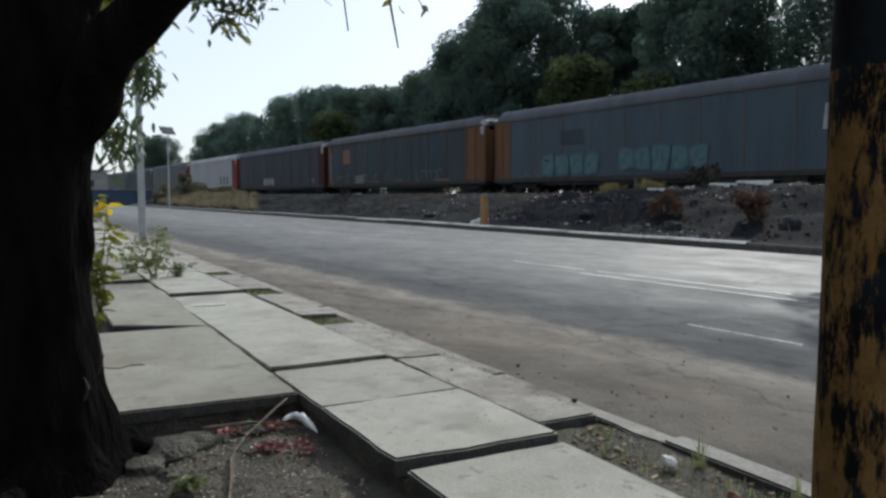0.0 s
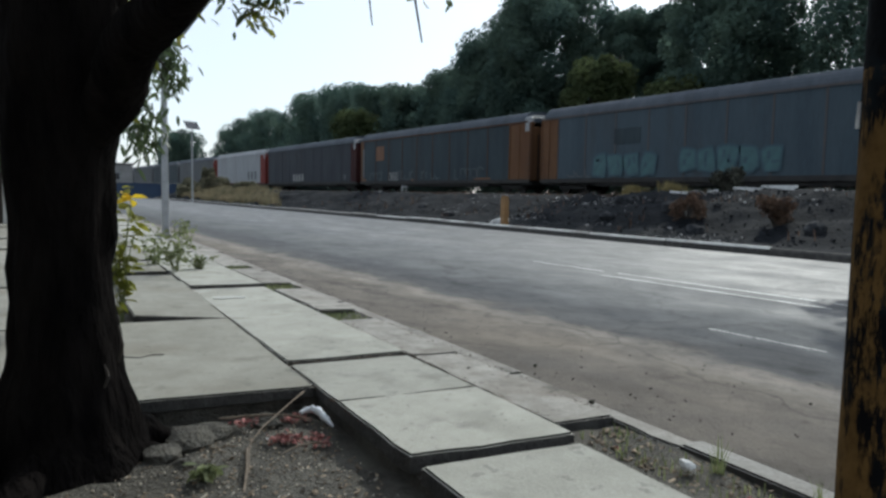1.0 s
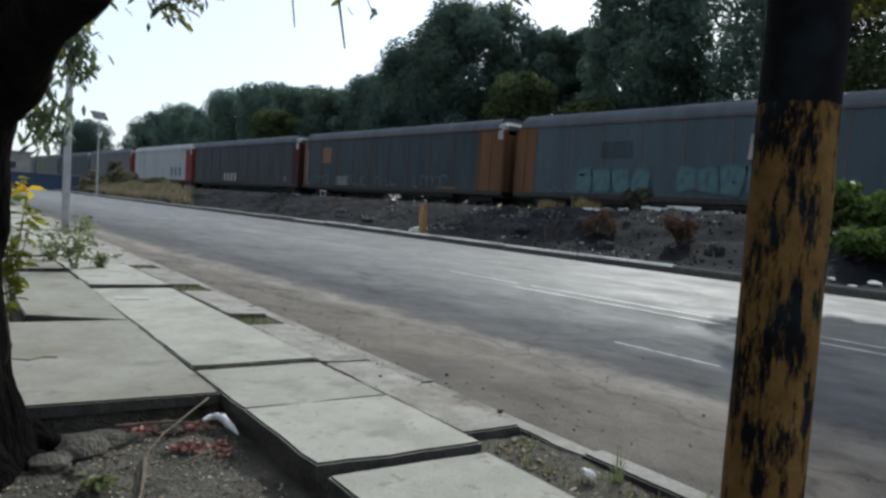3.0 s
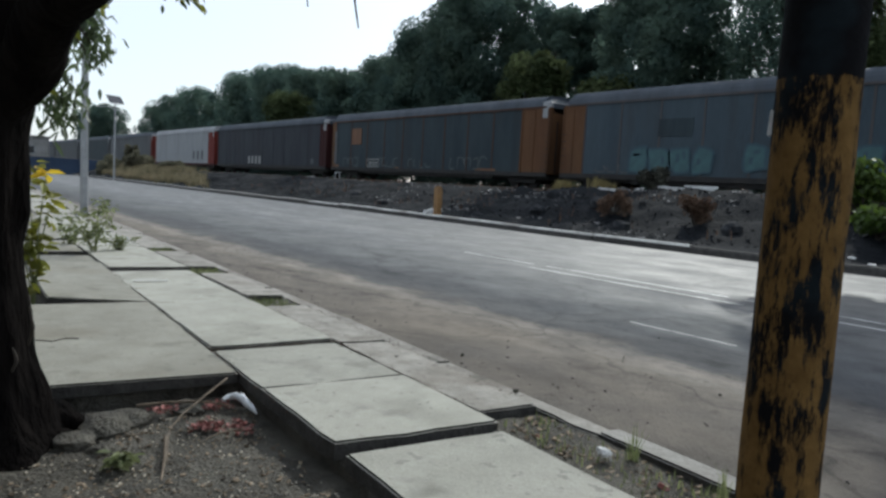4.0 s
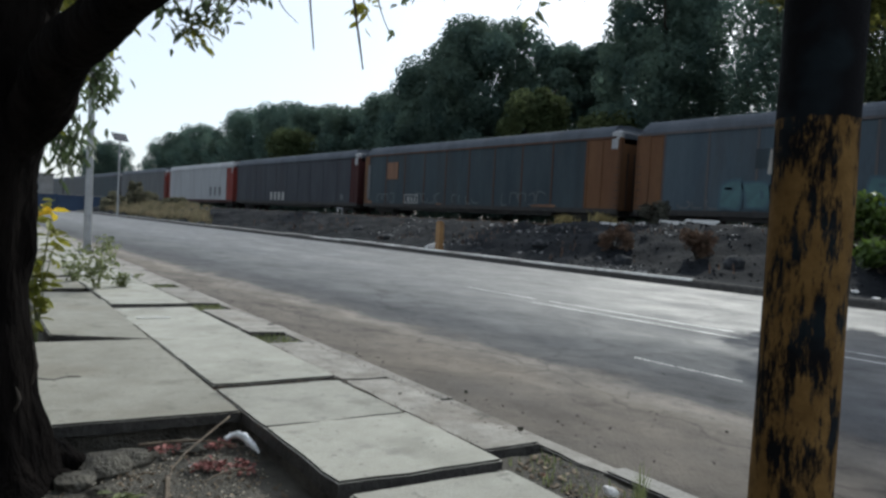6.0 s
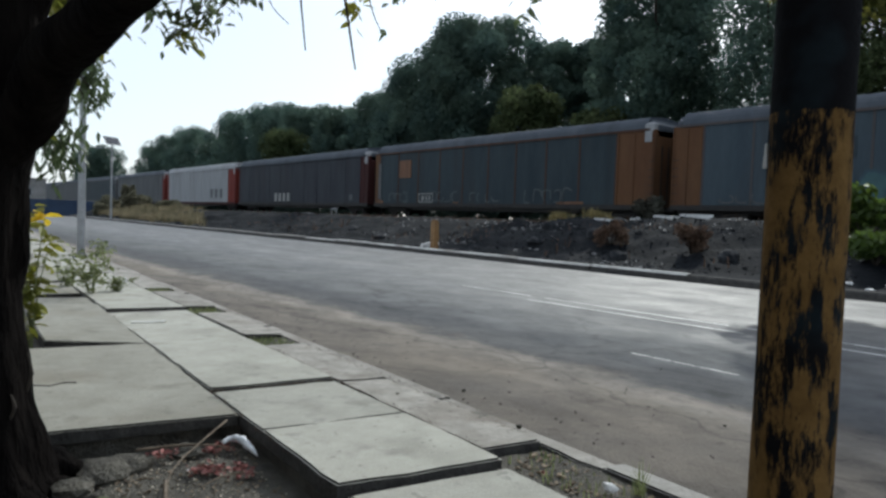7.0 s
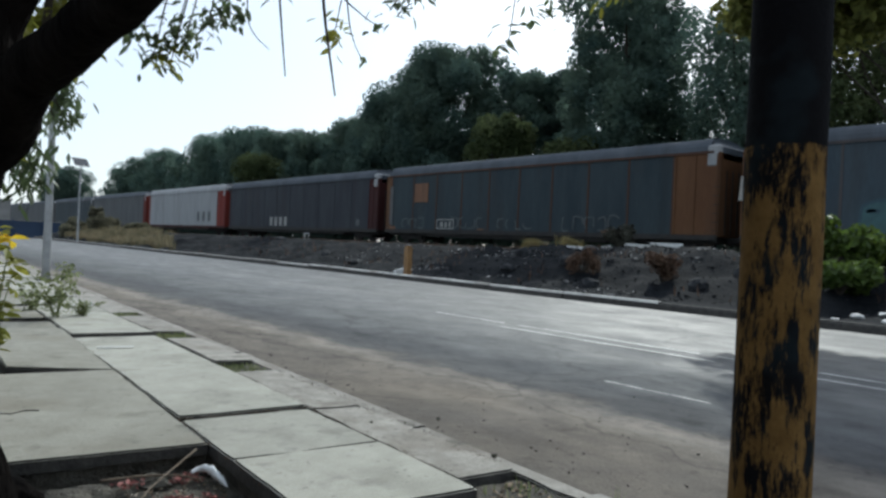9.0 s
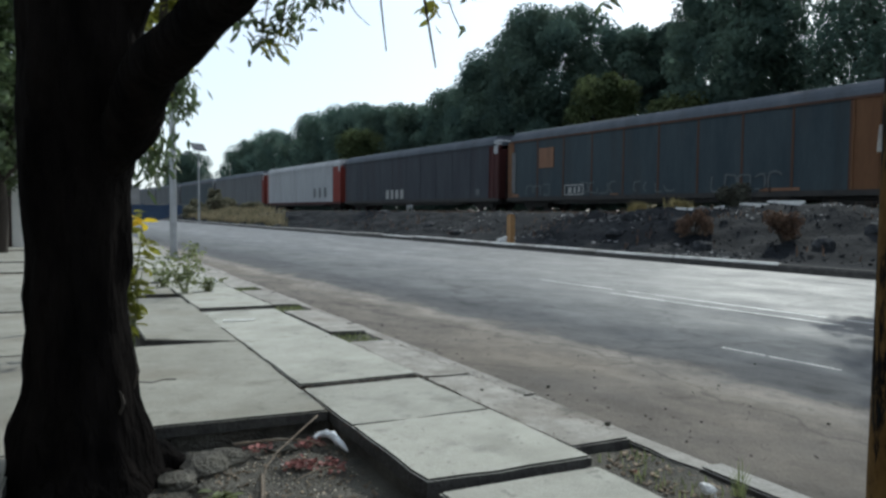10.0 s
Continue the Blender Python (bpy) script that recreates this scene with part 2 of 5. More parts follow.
STICK = mat("dry_stick", (0.12, 0.094, 0.068), (0.22, 0.172, 0.125), scale=20, rough=0.9, bump=0.4)
JOINT_DIRT = mat("joint_dirt_crumb", (0.07, 0.055, 0.038), (0.15, 0.12, 0.085), scale=20, rough=0.95, bump=0.0, island=0.5)
HUSK = mat("pale_husk", (0.3, 0.26, 0.2), (0.5, 0.46, 0.38), scale=20, rough=0.9, bump=0.0, island=0.5)
LEAF = mat("street_tree_leaf", (0.07, 0.105, 0.044), (0.125, 0.16, 0.075), scale=3, rough=0.45, bump=0.0, island=0.5, translucent=0.38)
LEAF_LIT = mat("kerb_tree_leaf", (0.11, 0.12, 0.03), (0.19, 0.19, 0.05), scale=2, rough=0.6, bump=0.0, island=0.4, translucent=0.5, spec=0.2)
LEAF_YOUNG = mat("yellow_green_leaf", (0.15, 0.17, 0.025), (0.27, 0.26, 0.04), scale=3, rough=0.5, bump=0.0, island=0.4, translucent=0.5)
PETAL = mat("yellow_petal", (0.7, 0.5, 0.02), (0.8, 0.62, 0.05), scale=8, rough=0.6, bump=0.0, translucent=0.4)
# lifted and blued evenly to stand in for haze over the far trees
FOLIAGE = mat("far_foliage", (0.076, 0.122, 0.108), (0.135, 0.185, 0.138), scale=0.25, rough=0.95, bump=0.0, island=0.12, translucent=0.5, per_object=0.15, spec=0.04)
FOLIAGE_OLIVE = mat("olive_foliage", (0.058, 0.078, 0.036), (0.096, 0.115, 0.05), scale=0.3, rough=0.85, bump=0.0, island=0.35, translucent=0.4, spec=0.1)
BUSH_GREEN = mat("bright_bush", (0.06, 0.1, 0.018), (0.12, 0.17, 0.03), scale=0.8, rough=0.55, bump=0.0, island=0.5, translucent=0.45)
BUSH_DRY = mat("dry_brown_bush", (0.085, 0.05, 0.033), (0.14, 0.086, 0.054), scale=1.0, rough=0.9, bump=0.0, island=0.5, translucent=0.2)
SCRUB = mat("grey_scrub", (0.13, 0.125, 0.085), (0.2, 0.19, 0.135), scale=0.8, rough=0.9, bump=0.0, island=0.35, translucent=0.45, spec=0.1)
BUSH_DARK = mat("dark_bush", (0.03, 0.032, 0.022), (0.055, 0.05, 0.035), scale=1.0, rough=0.9, bump=0.0, island=0.5)
GRASS_DRY = mat("dry_grass", (0.125, 0.115, 0.068), (0.25, 0.205, 0.125), scale=0.5, rough=0.9, bump=0.0, island=0.4, translucent=0.35)
STRAW = mat("yellow_straw", (0.2, 0.165, 0.07), (0.32, 0.26, 0.12), scale=2, rough=0.9, bump=0.0, island=0.3, translucent=0.4)
GRASS = mat("weed_green", (0.15, 0.18, 0.075), (0.25, 0.27, 0.13), scale=4, rough=0.7, bump=0.0, island=0.5, translucent=0.4)
POST = peeling_mat()
GALV = mat("galvanised_steel", (0.26, 0.27, 0.28), (0.36, 0.37, 0.38), scale=5, rough=0.55, bump=0.1, metal=0.35)
DARKMETAL = mat("dark_underframe", (0.012, 0.012, 0.012), (0.03, 0.026, 0.023), scale=3, rough=0.75, bump=0.3, metal=0.2)
RAIL = mat("rail_steel", (0.09, 0.06, 0.045), (0.16, 0.12, 0.09), scale=4, rough=0.6, bump=0.2, metal=0.5)
WHITE = mat("white_debris", (0.55, 0.545, 0.53), (0.75, 0.74, 0.72), scale=6, rough=0.7, bump=0.2)
PLASTIC = mat("white_plastic_bag", (0.72, 0.74, 0.76), (0.82, 0.83, 0.84), scale=12, rough=0.35, bump=0.3, fine=30)
RED = mat("red_blossom", (0.2, 0.055, 0.05), (0.34, 0.16, 0.14), scale=20, rough=0.8, bump=0.0, island=0.5)
LINE = mat("worn_road_paint", (0.36, 0.36, 0.345), (0.52, 0.52, 0.5), scale=6, rough=0.6, bump=0.2, island=0.2)
BOLLARD = mat("ochre_bollard_paint", (0.22, 0.115, 0.04), (0.3, 0.17, 0.065), scale=6, rough=0.7, bump=0.3, c3=(0.2, 0.12, 0.06))
BLUE = mat("blue_wall_paint", (0.018, 0.036, 0.075), (0.028, 0.052, 0.1), scale=0.7, rough=0.75, bump=0.2)
ORANGE_SIGN = mat("orange_panel", (0.55, 0.16, 0.03), (0.65, 0.24, 0.05), scale=1.5, rough=0.6, bump=0.1)
PLASTER = mat("white_plaster", (0.6, 0.59, 0.56), (0.72, 0.71, 0.68), scale=1.0, rough=0.9, bump=0.2, c3=(0.5, 0.48, 0.44))
GREYWALL = mat("grey_block_wall", (0.2, 0.195, 0.185), (0.3, 0.29, 0.275), scale=0.8, rough=0.9, bump=0.4)
GATE = mat("brown_gate_paint", (0.05, 0.035, 0.03), (0.09, 0.065, 0.05), scale=3, rough=0.6, bump=0.1)
PANEL = mat("solar_cell", (0.015, 0.018, 0.03), (0.03, 0.035, 0.05), scale=3, rough=0.25, bump=0.0)
GLASS = mat("dark_window_glass", (0.02, 0.022, 0.025), (0.03, 0.032, 0.036), scale=1, rough=0.1, bump=0.0)
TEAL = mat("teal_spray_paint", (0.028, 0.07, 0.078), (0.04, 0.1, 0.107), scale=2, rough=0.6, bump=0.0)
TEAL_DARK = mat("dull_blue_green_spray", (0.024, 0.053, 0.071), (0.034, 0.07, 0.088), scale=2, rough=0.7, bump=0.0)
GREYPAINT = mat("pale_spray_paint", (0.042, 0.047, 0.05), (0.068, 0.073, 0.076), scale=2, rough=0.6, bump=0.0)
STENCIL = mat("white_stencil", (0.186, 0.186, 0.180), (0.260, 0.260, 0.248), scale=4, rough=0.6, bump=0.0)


def car_paint(name, c1, c2, c3):
    return mat(name, c1, c2, scale=1.1, rough=0.7, spec=0.2, bump=0.15, fine=14, c3=c3, stretch=(1, 1, 0.16), dist=0.02)


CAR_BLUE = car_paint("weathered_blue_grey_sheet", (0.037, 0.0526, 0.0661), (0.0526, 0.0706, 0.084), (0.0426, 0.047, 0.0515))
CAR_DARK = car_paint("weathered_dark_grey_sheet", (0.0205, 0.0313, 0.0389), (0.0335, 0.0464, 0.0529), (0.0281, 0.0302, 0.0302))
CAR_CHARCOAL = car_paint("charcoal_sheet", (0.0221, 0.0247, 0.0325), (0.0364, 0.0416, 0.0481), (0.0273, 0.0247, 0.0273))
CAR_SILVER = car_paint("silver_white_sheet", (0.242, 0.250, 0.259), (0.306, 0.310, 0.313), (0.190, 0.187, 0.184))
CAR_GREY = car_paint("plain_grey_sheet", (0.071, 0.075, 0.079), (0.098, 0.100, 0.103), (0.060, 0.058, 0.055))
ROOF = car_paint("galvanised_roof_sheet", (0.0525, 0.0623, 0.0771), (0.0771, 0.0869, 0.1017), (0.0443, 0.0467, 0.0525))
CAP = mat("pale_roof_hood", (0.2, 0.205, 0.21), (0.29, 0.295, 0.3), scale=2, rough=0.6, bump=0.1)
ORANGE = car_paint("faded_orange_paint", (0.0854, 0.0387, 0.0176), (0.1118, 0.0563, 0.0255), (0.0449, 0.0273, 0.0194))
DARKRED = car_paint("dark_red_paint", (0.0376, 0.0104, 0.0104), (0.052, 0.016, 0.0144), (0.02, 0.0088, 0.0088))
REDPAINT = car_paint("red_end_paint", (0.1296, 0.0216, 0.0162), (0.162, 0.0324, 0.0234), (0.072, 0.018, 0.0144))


# ---- mesh helpers ----
def thing(name, at=(0, 0, 0), rz=0.0, **tags):
    ob = new(name)
    ob.empty_display_size = 0.2
    ob.matrix_basis = pose(*at, 0, 0, rz)
    return tagged(ob, **tags)


def part(name, bm, material, parent, label="", smooth=False, at=None):
    me = bpy.data.meshes.new(name)
    bm.normal_update()
    bm.to_mesh(me)
    bm.free()
    return link(name, me, material, parent, label, smooth, at)


def link(name, me, material, parent, label="", smooth=False, at=None):
    if not me.materials:
        me.materials.append(material)
    if smooth:
        me.polygons.foreach_set("use_smooth", [True] * len(me.polygons))
    ob = new(name, me)
    if parent:
        ob.parent = parent
    if at is not None:
        ob.matrix_basis = at
    if label:
        tagged(ob, label)
    return ob


def raw(name, verts, faces):
    me = bpy.data.meshes.new(name)
    me.from_pydata([tuple(v) for v in verts], [], faces)
    me.update()
    return me


def box(bm, x0, y0, z0, x1, y1, z1, bevel=0.0):
    """A box into bm, its edges chamfered by bevel."""
    m = Matrix.Translation(((x0 + x1) / 2, (y0 + y1) / 2, (z0 + z1) / 2)) @ Matrix.Diagonal((abs(x1 - x0), abs(y1 - y0), abs(z1 - z0), 1))
    r = bmesh.ops.create_cube(bm, size=1, matrix=m)
    if bevel:
        edges = list({e for v in r["verts"] for e in v.link_edges})
        bmesh.ops.bevel(bm, geom=edges, offset=bevel, segments=1, affect="EDGES")
    return bm


def boxes(*dims, bevel=0.0):
    bm = bmesh.new()
    for d in dims:
        box(bm, *d, bevel=bevel)
    return bm


def prism(poly, z0, z1, bevel=0.0, bm=None):
    """An upright prism on a polygon; z1 may be one height or one for each corner."""
    bm = bm or bmesh.new()
    tops = z1 if isinstance(z1, (list, tuple)) else [z1] * len(poly)
    lo = [bm.verts.new((x, y, z0)) for x, y in poly]
    hi = [bm.verts.new((x, y, z)) for (x, y), z in zip(poly, tops)]
    k = len(poly)
    top = bm.faces.new(hi)
    bm.faces.new(lo[::-1])
    for i in range(k):
        bm.faces.new((lo[i], lo[(i + 1) % k], hi[(i + 1) % k], hi[i]))
    bmesh.ops.recalc_face_normals(bm, faces=bm.faces)
    if bevel:
        bmesh.ops.bevel(bm, geom=list(top.edges), offset=bevel, segments=2, affect="EDGES")
    return bm


def tube(points, radii, sides=8, rough=0.0, scale=3.0, ridges=0, bm=None, cap=True):
    """A round limb along points, with a radius at each; rough: how far noise pushes its skin, as a share of the radius."""
    bm = bm or bmesh.new()
    pts = [Vector(p) for p in points]
    rings = []
    side = None
    for i, p in enumerate(pts):
        d = (pts[min(i + 1, len(pts) - 1)] - pts[max(i - 1, 0)]).normalized()
        if side is None:
            side = d.orthogonal().normalized()
        side = (side - d * side.dot(d)).normalized()
        up = d.cross(side)
        ring = []
        for k in range(sides):
            a = 2 * math.pi * k / sides
            v = side * math.cos(a) + up * math.sin(a)
            r = radii[i]
            if rough:
                q = p + v * r
                r *= 1 + rough * noise.noise(q * scale) + 0.6 * rough * noise.noise(Vector((q.x * scale * 3, q.y * scale * 3, q.z * scale * 0.8)))
            if ridges:
                r *= 1 + 0.035 * math.sin(a * ridges + 2.5 * noise.noise(p * 1.7))
            ring.append(bm.verts.new(p + v * r))
        rings.append(ring)
    for r0, r1 in zip(rings, rings[1:]):
        for k in range(sides):
            bm.faces.new((r0[k], r0[(k + 1) % sides], r1[(k + 1) % sides], r1[k]))
    if cap:
        bm.faces.new(rings[0][::-1])
        bm.faces.new(rings[-1])
    return bm


def bend(points, steps=6):
    """Points along a smooth curve through the given ones."""
    P = [Vector(p) for p in points]
    out = []
    for i in range(len(P) - 1):
        p0, p1, p2, p3 = P[max(i - 1, 0)], P[i], P[i + 1], P[min(i + 2, len(P) - 1)]
        for s in range(steps):
            t = s / steps
            out.append(0.5 * (2 * p1 + (p2 - p0) * t + (2 * p0 - 5 * p1 + 4 * p2 - p3) * t * t + (3 * p1 - p0 - 3 * p2 + p3) * t ** 3))
    return out + [P[-1]]


def spread(values, n):
    return list(np.interp(np.linspace(0, 1, n), np.linspace(0, 1, len(values)), values))


def leaves(name, centres, rng, length, width, droop=0.3):
    """One mesh of folded leaves, six corners each, about the centres."""
    verts, faces = [], []
    for c in centres:
        a = rng.uniform(0, 2 * math.pi)
        d = Vector((math.cos(a), math.sin(a), rng.uniform(-1.2, 0.5) - droop)).normalized()
        s = d.cross(Vector((rng.uniform(-1, 1), rng.uniform(-1, 1), 1))).normalized()
        u = s.cross(d)
        ln, w = length * rng.uniform(0.7, 1.25), width * rng.uniform(0.75, 1.2)
        c = Vector(c)
        k = len(verts)
        verts += [c, c + d * ln * 0.4 + s * w * 0.5 + u * w * 0.18, c + d * ln * 0.75 + s * w * 0.36 + u * w * 0.12, c + d * ln - u * ln * 0.06,
                  c + d * ln * 0.75 - s * w * 0.36 + u * w * 0.12, c + d * ln * 0.4 - s * w * 0.5 + u * w * 0.18, c + d * ln * 0.55]
        faces += [(k, k + 6, k + 1), (k + 1, k + 6, k + 2), (k + 2, k + 6, k + 3), (k + 3, k + 6, k + 4), (k + 4, k + 6, k + 5), (k + 5, k + 6, k)]
    return raw(name, verts, faces)


def clumps(name, blobs, count, size, rng, squash=0.85, inner=0.55):
    """A crown: count small bent leaf sprays spread over and inside blobs (x, y, z, r)."""
    blobs = np.array(blobs, float)
    weight = blobs[:, 3] ** 2
    pick = rng.choice(len(blobs), count, p=weight / weight.sum())
    d = rng.normal(size=(count, 3))
    d /= np.linalg.norm(d, axis=1)[:, None]
    rad = blobs[pick, 3] * (inner + (1.08 - inner) * rng.random(count) ** 0.6)
    c = blobs[pick, :3] + d * rad[:, None] * np.array((1, 1, squash))
    n = d + rng.normal(scale=0.7, size=(count, 3))
    n /= np.linalg.norm(n, axis=1)[:, None]
    u = np.cross(n, rng.normal(size=(count, 3)))
    u /= np.linalg.norm(u, axis=1)[:, None]
    v = np.cross(n, u)
    s = (size * rng.uniform(0.55, 1.3, count))[:, None]
    lift = n * s * 0.25
    verts = np.stack((c - u * s * 0.6, c - v * s * 0.32 + lift, c + u * s * 0.6, c + v * s * 0.36 + lift), 1).reshape(-1, 3)
    me = bpy.data.meshes.new(name)
    me.vertices.add(count * 4)
    me.vertices.foreach_set("co", verts.ravel())
    me.loops.add(count * 6)
    k = np.arange(count)[:, None] * 4
    me.loops.foreach_set("vertex_index", np.concatenate((k, k + 1, k + 2, k, k + 2, k + 3), 1).ravel())
    me.polygons.add(count * 2)
    me.polygons.foreach_set("loop_start", np.arange(count * 2) * 3)
    me.update()
    me.validate()
    return me


def chips(name, spots, size, rng, flat=0.4):
    """One mesh of small uneven lumps (irregular tetrahedra to boxes) at the spots."""
    verts, faces = [], []
    for x, y, z in spots:
        s = size * rng.uniform(0.35, 1.5)
        rot = Euler((rng.uniform(-0.5, 0.5), rng.uniform(-0.5, 0.5), rng.uniform(0, 6.3))).to_matrix()
        k = len(verts)
        for px, py, pz in ((-1, -1, -1), (1, -1, -1), (1, 1, -1), (-1, 1, -1), (-1, -1, 1), (1, -1, 1), (1, 1, 1), (-1, 1, 1)):
            q = rot @ Vector((px * rng.uniform(0.5, 1.1), py * rng.uniform(0.3, 0.8), pz * flat * rng.uniform(0.6, 1.1))) * s * 0.5
            verts.append((x + q.x, y + q.y, z + q.z))
        faces += [(k, k + 3, k + 2, k + 1), (k + 4, k + 5, k + 6, k + 7), (k, k + 1, k + 5, k + 4), (k + 1, k + 2, k + 6, k + 5), (k + 2, k + 3, k + 7, k + 6), (k + 3, k, k + 4, k + 7)]
    return raw(name, verts, faces)


def lump(name, size, seed, flat=0.6, rough=1.0):
    """A rounded uneven stone resting at its own origin."""
    bm = bmesh.new()
    bmesh.ops.create_icosphere(bm, subdivisions=2, radius=size / 2)
    off = Vector((seed * 3.7, seed * 1.3, seed * 2.1))
    for v in bm.verts:
        v.co *= 1 + rough * (0.45 * noise.noise(v.co * (2.2 / size) + off) + 0.15 * noise.noise(v.co * (6 / size) + off))
        v.co.z *= flat
    return bm


def blades(name, spots, height, rng, width=0.012):
    """Grass: thin bent blades rising from the spots."""
    verts, faces = [], []
    for x, y, z in spots:
        a, h = rng.uniform(0, 6.3), height * rng.uniform(0.5, 1.3)
        dx, dy = math.cos(a) * h * 0.35, math.sin(a) * h * 0.35
        sx, sy = -math.sin(a) * width, math.cos(a) * width
        k = len(verts)
        verts += [(x - sx, y - sy, z), (x + sx, y + sy, z), (x + dx * 0.4 + sx * 0.7, y + dy * 0.4 + sy * 0.7, z + h * 0.6),
                  (x + dx * 0.4 - sx * 0.7, y + dy * 0.4 - sy * 0.7, z + h * 0.6), (x + dx, y + dy, z + h)]
        faces += [(k, k + 1, k + 2, k + 3), (k + 3, k + 2, k + 4)]
    return raw(name, verts, faces)


# ---- ground, road, kerbs ----
def smooth01(t):
    t = min(max(t, 0.0), 1.0)
    return t * t * (3 - 2 * t)


def far_kerb_x(y):
    """Where the far kerb's street face runs."""
    return 15.33 + 0.0002 * max(y, 0) ** 2 - 0.75 * (1 - smooth01((y - 6) / 22))


def bank(x, y):
    """Height of the ground: flat under the street, rising past the far kerb to the track bed."""
    if x < far_kerb_x(y) + 0.1:
        return -0.06
    base = 0.1 + 1.1 * smooth01((x - 16.3) / 6.0)
    rough = smooth01((x - 16.0) / 1.2) * (1 - smooth01((x - 26.0) / 2.5))
    p = Vector((x, y, 0.0))
    z = base + rough * (0.26 * noise.noise(p * 0.45) + 0.2 * noise.noise(p * 1.3 + Vector((7, 3, 0))) + 0.06 * noise.noise(p * 3.1))
    z += 0.38 * math.exp(-((x - 22.3) / 2.6) ** 2 - ((y - 13.5) / 6.5) ** 2)
    z += 0.12 * smooth01((x - 28.5) / 1.5)
    return z


def build_ground():
    xs = [-600, -200, -60, -20, -6, -1, 3, 9, 14.2, 14.5] + list(np.arange(14.6, 29.01, 0.22)) + [30, 31, 34, 36, 40, 48, 60, 100, 200, 600]
    ys = [-600, -200, -60, -25] + list(np.arange(-12, 60, 0.3)) + list(np.arange(60, 125, 1.5)) + [140, 170, 220, 300, 450, 800]
    verts = [(x, y, bank(x, y)) for y in ys for x in xs]
    w = len(xs)
    faces = [(j * w + i, j * w + i + 1, (j + 1) * w + i + 1, (j + 1) * w + i) for j in range(len(ys) - 1) for i in range(w - 1)]
    me = raw("ground", verts, faces)
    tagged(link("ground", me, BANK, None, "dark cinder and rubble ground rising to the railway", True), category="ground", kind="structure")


def kerb_x(y):
    return 2.57 + 0.063 * y


def build_road():
    ys = list(np.arange(-30, 112, 2.0))
    xs = list(np.linspace(0, 1, 9))
    verts = []
    for y in ys:
        x0, x1 = kerb_x(y) - 0.03, far_kerb_x(y) + 0.03
        for s in xs:
            verts.append((x0 + (x1 - x0) * s, y, 0.06 * math.sin(math.pi * s) * 0.6))
    w = len(xs)
    faces = [(j * w + i, j * w + i + 1, (j + 1) * w + i + 1, (j + 1) * w + i) for j in range(len(ys) - 1) for i in range(w - 1)]
    tagged(link("road", raw("road", verts, faces), ASPHALT, None, "worn grey asphalt street with a dusty brown edge", True), category="road", kind="structure")


def road_z(x, y):
    s = (x - kerb_x(y)) / (15.35 - kerb_x(y))
    return 0.036 * math.sin(math.pi * min(max(s, 0), 1))


def build_track_path():
    xs, ys = list(np.linspace(24.6, 28.2, 10)), list(np.arange(6, 62, 0.6))
    verts = [(x + 0.25 * noise.noise(Vector((x, y * 0.5, 3))), y, bank(x, y) + 0.02 + 0.02 * noise.noise(Vector((x * 2, y * 2, 0)))) for y in ys for x in xs]
    w = len(xs)
    faces = [(j * w + i, j * w + i + 1, (j + 1) * w + i + 1, (j + 1) * w + i) for j in range(len(ys) - 1) for i in range(w - 1)]
    tagged(link("track_path", raw("track_path", verts, faces), GRAVEL, None, "pale trodden gravel path beside the track", True), category="path", kind="structure")


def build_lines():
    rng = random.Random(5)
    for x0, wid, keep, start, stop, label in ((8.3, 0.08, 0.98, -8.0, 9.5, "worn pale centre line painted on asphalt"), (7.86, 0.07, 0.95, -8.0, 7.5, "worn pale centre line painted on asphalt"), (5.6, 0.022, 0.9, 2.9, 3.95, "short remnant of an old lane line on asphalt")):
        bm = bmesh.new()
        y = start
        while y < stop:
            ln = rng.uniform(0.12, 0.5) if x0 > 6 else rng.uniform(0.05, 0.22)
            if rng.random() < keep:
                z = road_z(x0, y) + 0.004
                a, b = wid * rng.uniform(0.3, 0.6), wid * rng.uniform(0.3, 0.6)
                bm.faces.new([bm.verts.new(v) for v in ((x0 - a, y, z), (x0 + b, y, z), (x0 + b * rng.uniform(0.7, 1.2), y + ln, z), (x0 - a * rng.uniform(0.7, 1.2), y + ln, z))])
            y += ln + (0.0 if rng.random() < 0.9 else rng.uniform(0.02, 0.3 if x0 > 6 else 0.06))
        tagged(part("lane_line", bm, LINE, None, label), category="road marking", kind="structure")


def build_far_kerb():
    kerb = thing("kerb_far", label="low concrete kerb along the far side of the street", category="kerb", kind="structure")
    rng = random.Random(8)
    y = -24.0
    while y < 100:
        ln = 3.0 if y < 60 else 8.0
        top = 0.2 + rng.uniform(-0.02, 0.02) - (0.03 if y < 8 else 0.0)
        dx = rng.uniform(-0.02, 0.02)
        bm = bmesh.new()
        prof = ((0.0, -0.05), (0.015, top - 0.05), (0.05, top), (0.22, top), (0.22, -0.05))
        ends = [[bm.verts.new((far_kerb_x(yy) + dx + px, yy, pz)) for px, pz in prof] for yy in (y + 0.01, y + ln - 0.015)]
        for k in range(5):
            bm.faces.new((ends[0][k], ends[1][k], ends[1][(k + 1) % 5], ends[0][(k + 1) % 5]))
        bm.faces.new(ends[0])
        bm.faces.new(ends[1][::-1])
        bmesh.ops.recalc_face_normals(bm, faces=bm.faces)
        # EDGE puts soil tone and shade into street faces and stones before y 8
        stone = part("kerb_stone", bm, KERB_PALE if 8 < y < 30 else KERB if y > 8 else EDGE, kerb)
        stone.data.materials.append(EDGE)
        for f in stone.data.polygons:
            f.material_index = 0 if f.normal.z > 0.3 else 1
        y += ln


